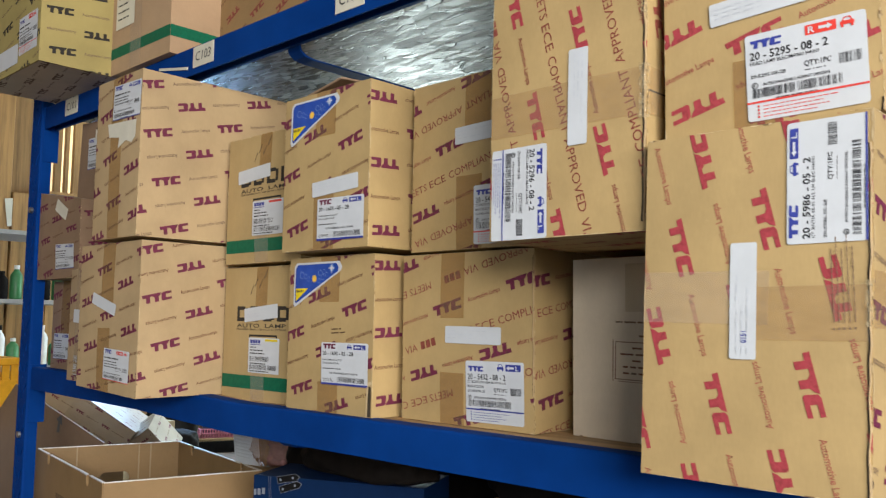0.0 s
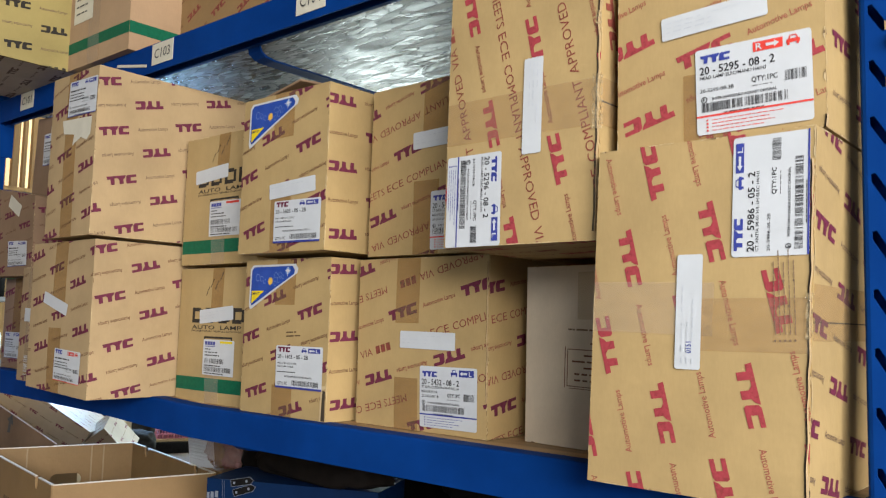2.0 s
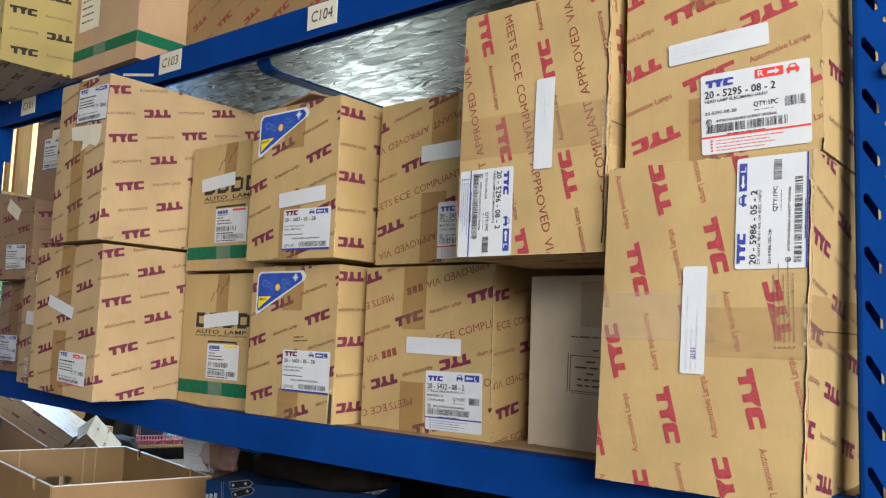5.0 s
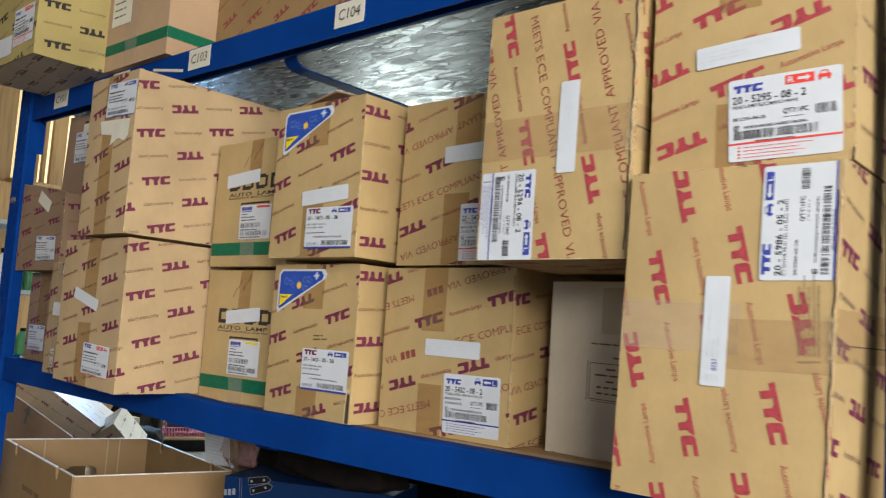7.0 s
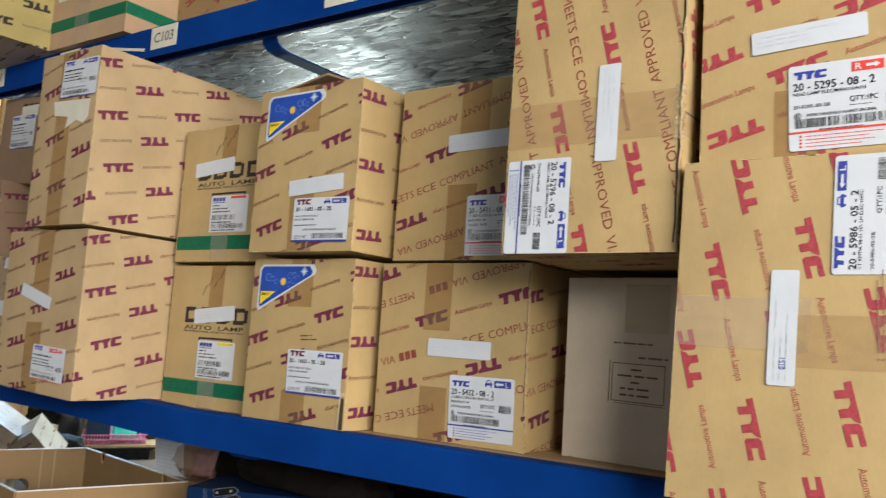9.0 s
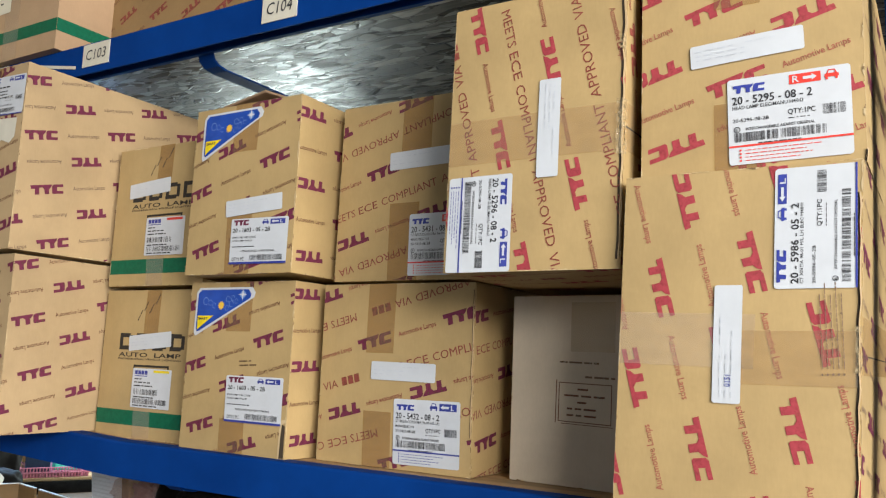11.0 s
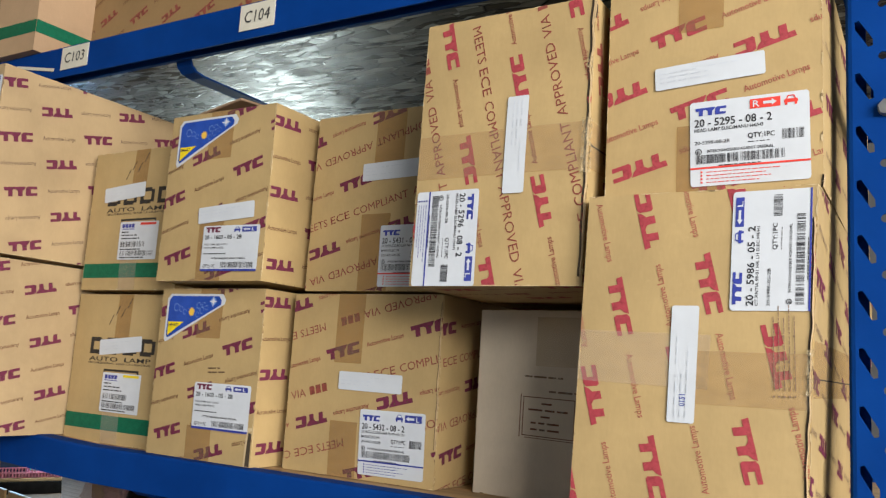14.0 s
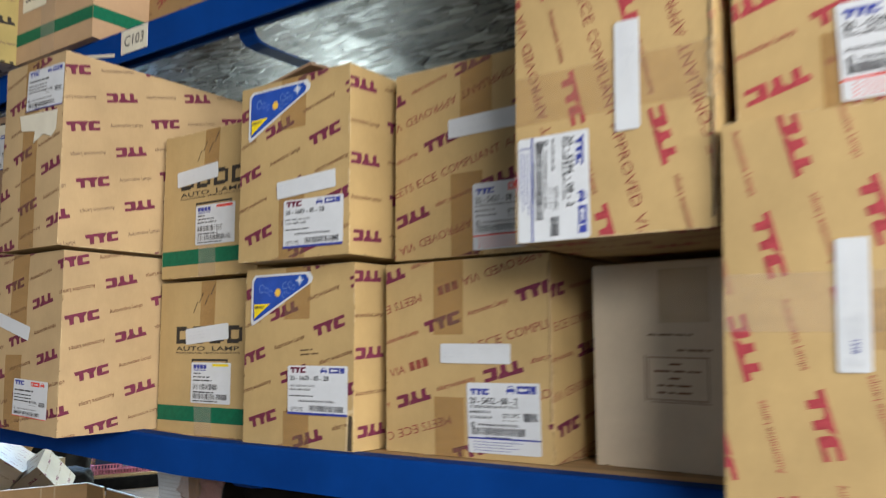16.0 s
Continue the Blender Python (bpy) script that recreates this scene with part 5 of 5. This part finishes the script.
def tilted(label, at, euler, size, mat, printed=True):
    c = Carton(label, at, size, mat, group="cartons on the work table")
    c.root.matrix_world = pose(*at, *euler)
    if printed:
        c.printed("front", 4, 0.05, size[2] * 0.5, PLUM_INK, GREY_INK, 0.13, 0.05, (), 0.04)
        c.printed("top", 4, 0.05, 0.1, PLUM_INK, GREY_INK, 0.13, 0.06, (), 0.04)
        c.printed("right", 4, 0.06, 0.08, PLUM_INK, GREY_INK, 0.13, 0.06, (), 0.04)
    return c


tilted("kraft carton with plum print, tipped over another", (-3.779, 1.583, 1.0586), (-2.1, 35.1, 50.9), (0.30, 0.506, 0.126), CARD_GLAZED)
tilted("small kraft carton standing on its corner among others", (-3.630, 1.920, 0.769), (20.3, -37.3, 38.7), (0.163, 0.215, 0.183), CARD_GLAZED)
Carton("brown carton lying among others", (-3.70, 1.56, 0.75), (0.26, 0.26, 0.10), CARD_DARK, 50, group="cartons on the work table")
bm = bmesh.new()
flap_ = [(-3.006, 1.271), (-2.335, 1.145), (-2.50, 0.755), (-3.30, 0.755), (-3.16, 1.165)]
ends = [[bm.verts.new((x, y, z)) for x, z in flap_] for y in (1.1, 1.106)]
bm.faces.new(ends[0])
bm.faces.new(ends[1][::-1])
for k in range(5):
    n = (k + 1) % 5
    bm.faces.new((ends[0][k], ends[1][k], ends[1][n], ends[0][n]))
brown = tagged(part("cardboard_sheet", bm, CARD_SHADED), "brown cardboard sheet with a grey arrow", "cardboard sheet")
bm = bmesh.new()
bm.faces.new([bm.verts.new((-2.655 + a * 0.0009, 1.0992, 1.145 + b * 0.0009)) for a, b in ((0, 0), (22, 0), (26, 30), (44, 26), (34, 62), (-4, 44), (10, 36))])
part("printed_arrow", bm, plain("grey_print", (0.11, 0.115, 0.12), 0.7), brown)


def basket(at, yaw):
    """A shallow slotted plastic tray."""
    b = tagged(new("plastic_basket"), "shallow pink plastic basket in a stack", "basket", "pink baskets")
    b.matrix_world = pose(*at, 0, 0, yaw)
    w, d, h = 0.345, 0.26, 0.027
    part("base", block(0.012, w - 0.012, 0.012, d - 0.012, 0, 0.003), PINK_PLASTIC, b)
    part("rim", block(0, w, 0, 0.012, h - 0.005, h, 0.001, block(0, w, d - 0.012, d, h - 0.005, h, 0.001, block(0, 0.012, 0.012, d - 0.012, h - 0.005, h, 0.001, block(w - 0.012, w, 0.012, d - 0.012, h - 0.005, h, 0.001)))), PINK_PLASTIC, b)
    for i in range(22):
        x = 0.012 + i * (w - 0.024) / 21
        part("slat", block(x - 0.004, x + 0.004, 0.008, 0.011, 0, h - 0.005), PINK_PLASTIC, b)
    for i in range(15):
        y = 0.012 + i * (d - 0.024) / 14
        part("slat", block(w - 0.011, w - 0.008, y - 0.004, y + 0.004, 0, h - 0.005), PINK_PLASTIC, b)
    return b


# Support box in near-black, for the darkness below the baskets.
Carton("box under pink baskets, coloured near-black to stand in for shade", (-4.22, 2.50, 0.75), (0.38, 0.22, 0.06), DARK, 66, group="cartons on the work table")
plank = tagged(part("plank", block(0, 0.56, 0, 0.26, 0, 0.014, 0.001), BOARD), "pale wooden plank under pink baskets", "plank")
plank.matrix_world = pose(-4.245, 2.47, 0.813, 0, 0, 66)
basket((-4.235, 2.535, 0.828), 66)
basket((-4.237, 2.533, 0.853), 66.7)
pack = tagged(part("packet", block(0, 0.12, 0, 0.07, 0, 0.075, 0.004), plain("mint_packet", (0.08, 0.85, 0.55), 0.25)), "mint green packet in a pink basket", "packet")
pack.matrix_world = pose(-4.21, 2.715, 0.858, 0, 0, 66)
pack = tagged(part("packet", block(0, 0.13, 0, 0.06, 0, 0.10, 0.004), plain("rose_packet", (0.85, 0.45, 0.68), 0.3)), "rose coloured packet in a pink basket", "packet")
pack.matrix_world = pose(-4.305, 2.72, 0.858, 0, 0, 66)
tub = tagged(new("plastic_tub"), "dark blue translucent plastic tub in a pink basket", "tub")
tub.matrix_world = pose(-4.235, 2.565, 0.858, 0, 0, 66)
tub_blue = plain("dusky_blue_plastic", (0.03, 0.05, 0.10), 0.2)
for x0, x1, y0, y1 in ((0, 0.12, 0, 0.003), (0, 0.12, 0.097, 0.1), (0, 0.003, 0.003, 0.097), (0.117, 0.12, 0.003, 0.097)):
    part("side", block(x0, x1, y0, y1, 0.003, 0.11, 0.001), tub_blue, tub)
part("base", block(0, 0.12, 0, 0.1, 0, 0.003), tub_blue, tub)
part("rim", block(-0.004, 0.124, -0.004, 0.104, 0.11, 0.116, 0.001), tub_blue, tub)

# Added block: blocks the view behind the rack and stands in for darkness.
screen = tagged(part("cabinet", block(0, 2.5, 0, 0.4, 0, 1.30, 0.004), DARK), "near-black block behind the rack, added as a dark backdrop", "cabinet")
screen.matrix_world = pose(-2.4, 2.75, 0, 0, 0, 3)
# Bags added to darken the ground behind the cartons and baskets.
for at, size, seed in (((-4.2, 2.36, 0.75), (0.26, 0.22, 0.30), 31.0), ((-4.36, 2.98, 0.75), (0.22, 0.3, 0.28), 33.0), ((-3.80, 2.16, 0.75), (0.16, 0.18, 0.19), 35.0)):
    parcel("wrapped_parcel", "crumpled bag, its near-black colour standing in for deep shade", at, size, SHADE_BAG, seed)

# shelving and a crate against the timber wall
unit = tagged(new("shelving_unit"), "grey metal shelving unit stocked with bottles", "shelving unit")
unit.location = (-4.45, 1.05, 0)
for y in (0, 0.86):
    for x in (0, 0.36):
        part("post", block(x, x + 0.03, y, y + 0.03, 0, 1.9, 0.002), GREY_METAL, unit)
for z in (0.3, 0.85, 1.25, 1.56, 1.88):
    part("shelf", block(0, 0.39, 0, 0.89, z, z + 0.02, 0.001), GREY_METAL, unit)


def bottle(x, y, z, r, h, mat, cap):
    b = tagged(new("bottle"), "plastic bottle with screw cap on grey shelving", "bottle", "bottles on the shelving")
    b.location = (x, y, z)
    bm = bmesh.new()
    prof = ((r * 0.9, 0), (r, 0.01), (r, h * 0.68), (r * 0.75, h * 0.78), (r * 0.4, h * 0.85), (r * 0.4, h * 0.88))
    rings = [[bm.verts.new((rr * math.cos(k * math.pi / 6), rr * math.sin(k * math.pi / 6), zz)) for k in range(12)] for rr, zz in prof]
    for a, c in zip(rings, rings[1:]):
        for k in range(12):
            bm.faces.new((a[k], a[(k + 1) % 12], c[(k + 1) % 12], c[k]))
    bm.faces.new(rings[0][::-1])
    bm.faces.new(rings[-1])
    part("bottle_body", bm, mat, b, smooth=True)
    bm = bmesh.new()
    rod(bm, (0, 0, h * 0.88), (0, 0, h), r * 0.45, 12)
    part("cap", bm, cap, b)


for row, (z, mats) in enumerate(((1.27, (GREEN_PLASTIC, WHITE_PLASTIC, GREEN_PLASTIC)), (1.58, (WHITE_PLASTIC, GREEN_PLASTIC, DARK)), (0.87, (GREEN_PLASTIC, DARK, WHITE_PLASTIC)))):
    for i in range(13):
        bottle(-4.12, 1.10 + i * 0.064, z, 0.028, 0.13 + 0.03 * ((i + row) % 3), mats[(i * 5 + row) % 3], DARK if i % 2 else WHITE_PLASTIC)

crate = tagged(new("plastic_crate"), "yellow slotted plastic crate", "crate")
crate.matrix_world = pose(-3.94, 1.0, 0.752, 0, 0, 3)
CW, CD, CH = 0.34, 0.32, 0.58
part("base", block(0, CW, 0, CD, 0, 0.01), YELLOW_PLASTIC, crate)
for x0, x1, y0, y1 in ((0, CW, 0, 0.012), (0, CW, CD - 0.012, CD), (0, 0.012, 0.012, CD - 0.012), (CW - 0.012, CW, 0.012, CD - 0.012)):
    part("wall", block(x0, x1, y0, y1, 0.01, CH - 0.09, 0.001), YELLOW_PLASTIC, crate)
    part("rim", block(x0 - 0.006, x1 + 0.006, y0 - 0.006, y1 + 0.006, CH - 0.03, CH, 0.003), YELLOW_PLASTIC, crate)
for i in range(9):
    y = 0.006 + i * (CD - 0.04) / 8
    part("slat", block(CW - 0.011, CW - 0.001, y, y + 0.028, CH - 0.09, CH - 0.03), YELLOW_PLASTIC, crate)
    x = 0.006 + i * (CW - 0.04) / 8
    part("slat", block(x, x + 0.024, 0.001, 0.011, CH - 0.09, CH - 0.03), YELLOW_PLASTIC, crate)

Carton("brown carton under a tipped one", (-4.42, 1.45, 0.75), (0.5, 0.45, 0.255), CARD_DARK, 0, group="cartons on the work table")
tilted("kraft carton with plum print, tipped behind another", (-4.111, 1.492, 1.174), (-2.1, 35.1, 50.9), (0.28, 0.35, 0.126), CARD_GLAZED)
Carton("plain kraft carton standing at the back of the table", (-4.42, 1.96, 0.75), (0.42, 0.3, 0.22), CARD_DARK, 0, group="cartons on the work table")
parcel("wrapped_parcel", "grey plastic film bundle on the work table", (-3.22, 0.93, 0.75), (0.3, 0.2, 0.31), plain("grey_film", (0.42, 0.42, 0.43), 0.3), 21.0)

sign = tagged(part("wall_sign", block(0, 0.003, 0, 0.10, 0, 0.145, 0.0005), PAPER_OLD), "white paper notice with red and yellow spots on timber", "sign")
sign.matrix_world = pose(-4.568, 1.585, 1.965, 8, 0, 0)
for y, mat in ((0.045, LABEL_RED), (0.072, STICKER_YELLOW)):
    part("printed_spot", block(0.003, 0.0038, y, y + 0.022, 0.05, 0.082), mat, sign)

# ---- small things ----
strip = tagged(part("tape_scrap", block(0, 0.12, -0.0012, 0, 0, 0.006, 0.0004), PAPER_OLD), "whitish scrap of torn tape on the blue beam", "tape scrap")
strip.matrix_world = pose(-1.625, 0.8492, 2.024, 0, 10, 0)
tag = tagged(part("shelf_tag", block(0, 0.072, -0.0012, 0, 0, 0.0425, 0.0003), PAPER_OLD), "cream paper shelf tag on the beam", "shelf tag", "shelf tags")
tag.location = (-1.80, 0.8495, 2.0025)


def raw_edge(box, x, z0, z1, seed, wide=0.004):
    """The split corrugated edge of a carton: a ragged pale ply and the dark gap beside it."""
    n = 46
    for name, mat, off, k in (("split_gap", SEAM, 0.0008, 1.0), ("torn_ply", CARD_WARM, 0.0022, 0.45)):
        bm = bmesh.new()
        rows_ = []
        for i in range(n + 1):
            z = z0 + (z1 - z0) * i / n
            a = x + 0.0022 * noise.noise(Vector((seed, z * 40, 0)))
            w = wide * k * (0.35 + 0.65 * abs(noise.noise(Vector((seed + 9, z * 25, 3)))) * 2)
            shift = 0.0 if k == 1.0 else wide * 0.5
            rows_.append([bm.verts.new(box.shear @ Vector((a + shift, -off, z))), bm.verts.new(box.shear @ Vector((a + shift + w, -off + 0.0004, z))), bm.verts.new(box.shear @ Vector((a + shift + w, 0.002, z)))])
        for p, q in zip(rows_, rows_[1:]):
            for j in (0, 1):
                bm.faces.new((p[j], p[j + 1], q[j + 1], q[j]))
        part(name, bm, mat, box.root)


raw_edge(f1, f1.w - 0.004, 0.004, f1.h - 0.03, 2)
raw_edge(g, g.w - 0.005, 0.01, g.h - 0.004, 4, 0.006)


raw_edge(d1, d1.w - 0.003, 0.05, d1.h - 0.01, 6, 0.003)
raw_edge(f2, f2.w - 0.002, 0.0, 0.012, 7, 0.004)

flap = part("top_flap", block(0, 0.09, 0, 0.16, 0, 0.004, 0.001), CARD_SHADED, c2.root)
flap.matrix_local = pose(0.045, 0.01, c2.h + 0.002, 5, -10, 0)
parcel("film_scrap", "crumpled clear plastic film on a carton", (-1.99, 0.95, Z + 0.441 + 0.191), (0.16, 0.1, 0.02), PAPER, 7.0, "plastic film", 0.3)

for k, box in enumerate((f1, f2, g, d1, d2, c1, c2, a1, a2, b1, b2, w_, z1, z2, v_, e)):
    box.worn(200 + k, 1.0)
sagged(z2, 0.036)
for box in (a1, w_, z1, v_):
    for ob in box.root.children_recursive:
        for v in ob.data.vertices:
            v.co.z += lift(box.root.location.x + v.co.x) * (1 - min(max(v.co.z / 0.045, 0), 1))


def crinkle(box, x, z0, z1, seed, wide=0.012):
    """Tape film that has come loose and crumpled along an edge."""
    r = random.Random(seed)
    bm = bmesh.new()
    n = max(6, int((z1 - z0) / 0.004))
    rows_ = []
    for i in range(n + 1):
        z = z0 + (z1 - z0) * i / n
        rows_.append([bm.verts.new(box.shear @ Vector((x + wide * (k / 3 - 0.5) + r.uniform(-0.001, 0.001), -0.0018 - r.uniform(0, 0.003) + (0.006 if k == 3 else 0), z + r.uniform(-0.001, 0.001)))) for k in range(4)])
    for p, q in zip(rows_, rows_[1:]):
        for j in range(3):
            bm.faces.new((p[j], p[j + 1], q[j + 1], q[j]))
    part("loose_film", bm, FILM, box.root)


crinkle(f1, f1.w - 0.002, 0.15, 0.19, 31, 0.005)
crinkle(g, g.w - 0.003, 0.12, 0.18, 33, 0.009)
crinkle(g, g.w - 0.003, 0.235, 0.25, 34, 0.005)
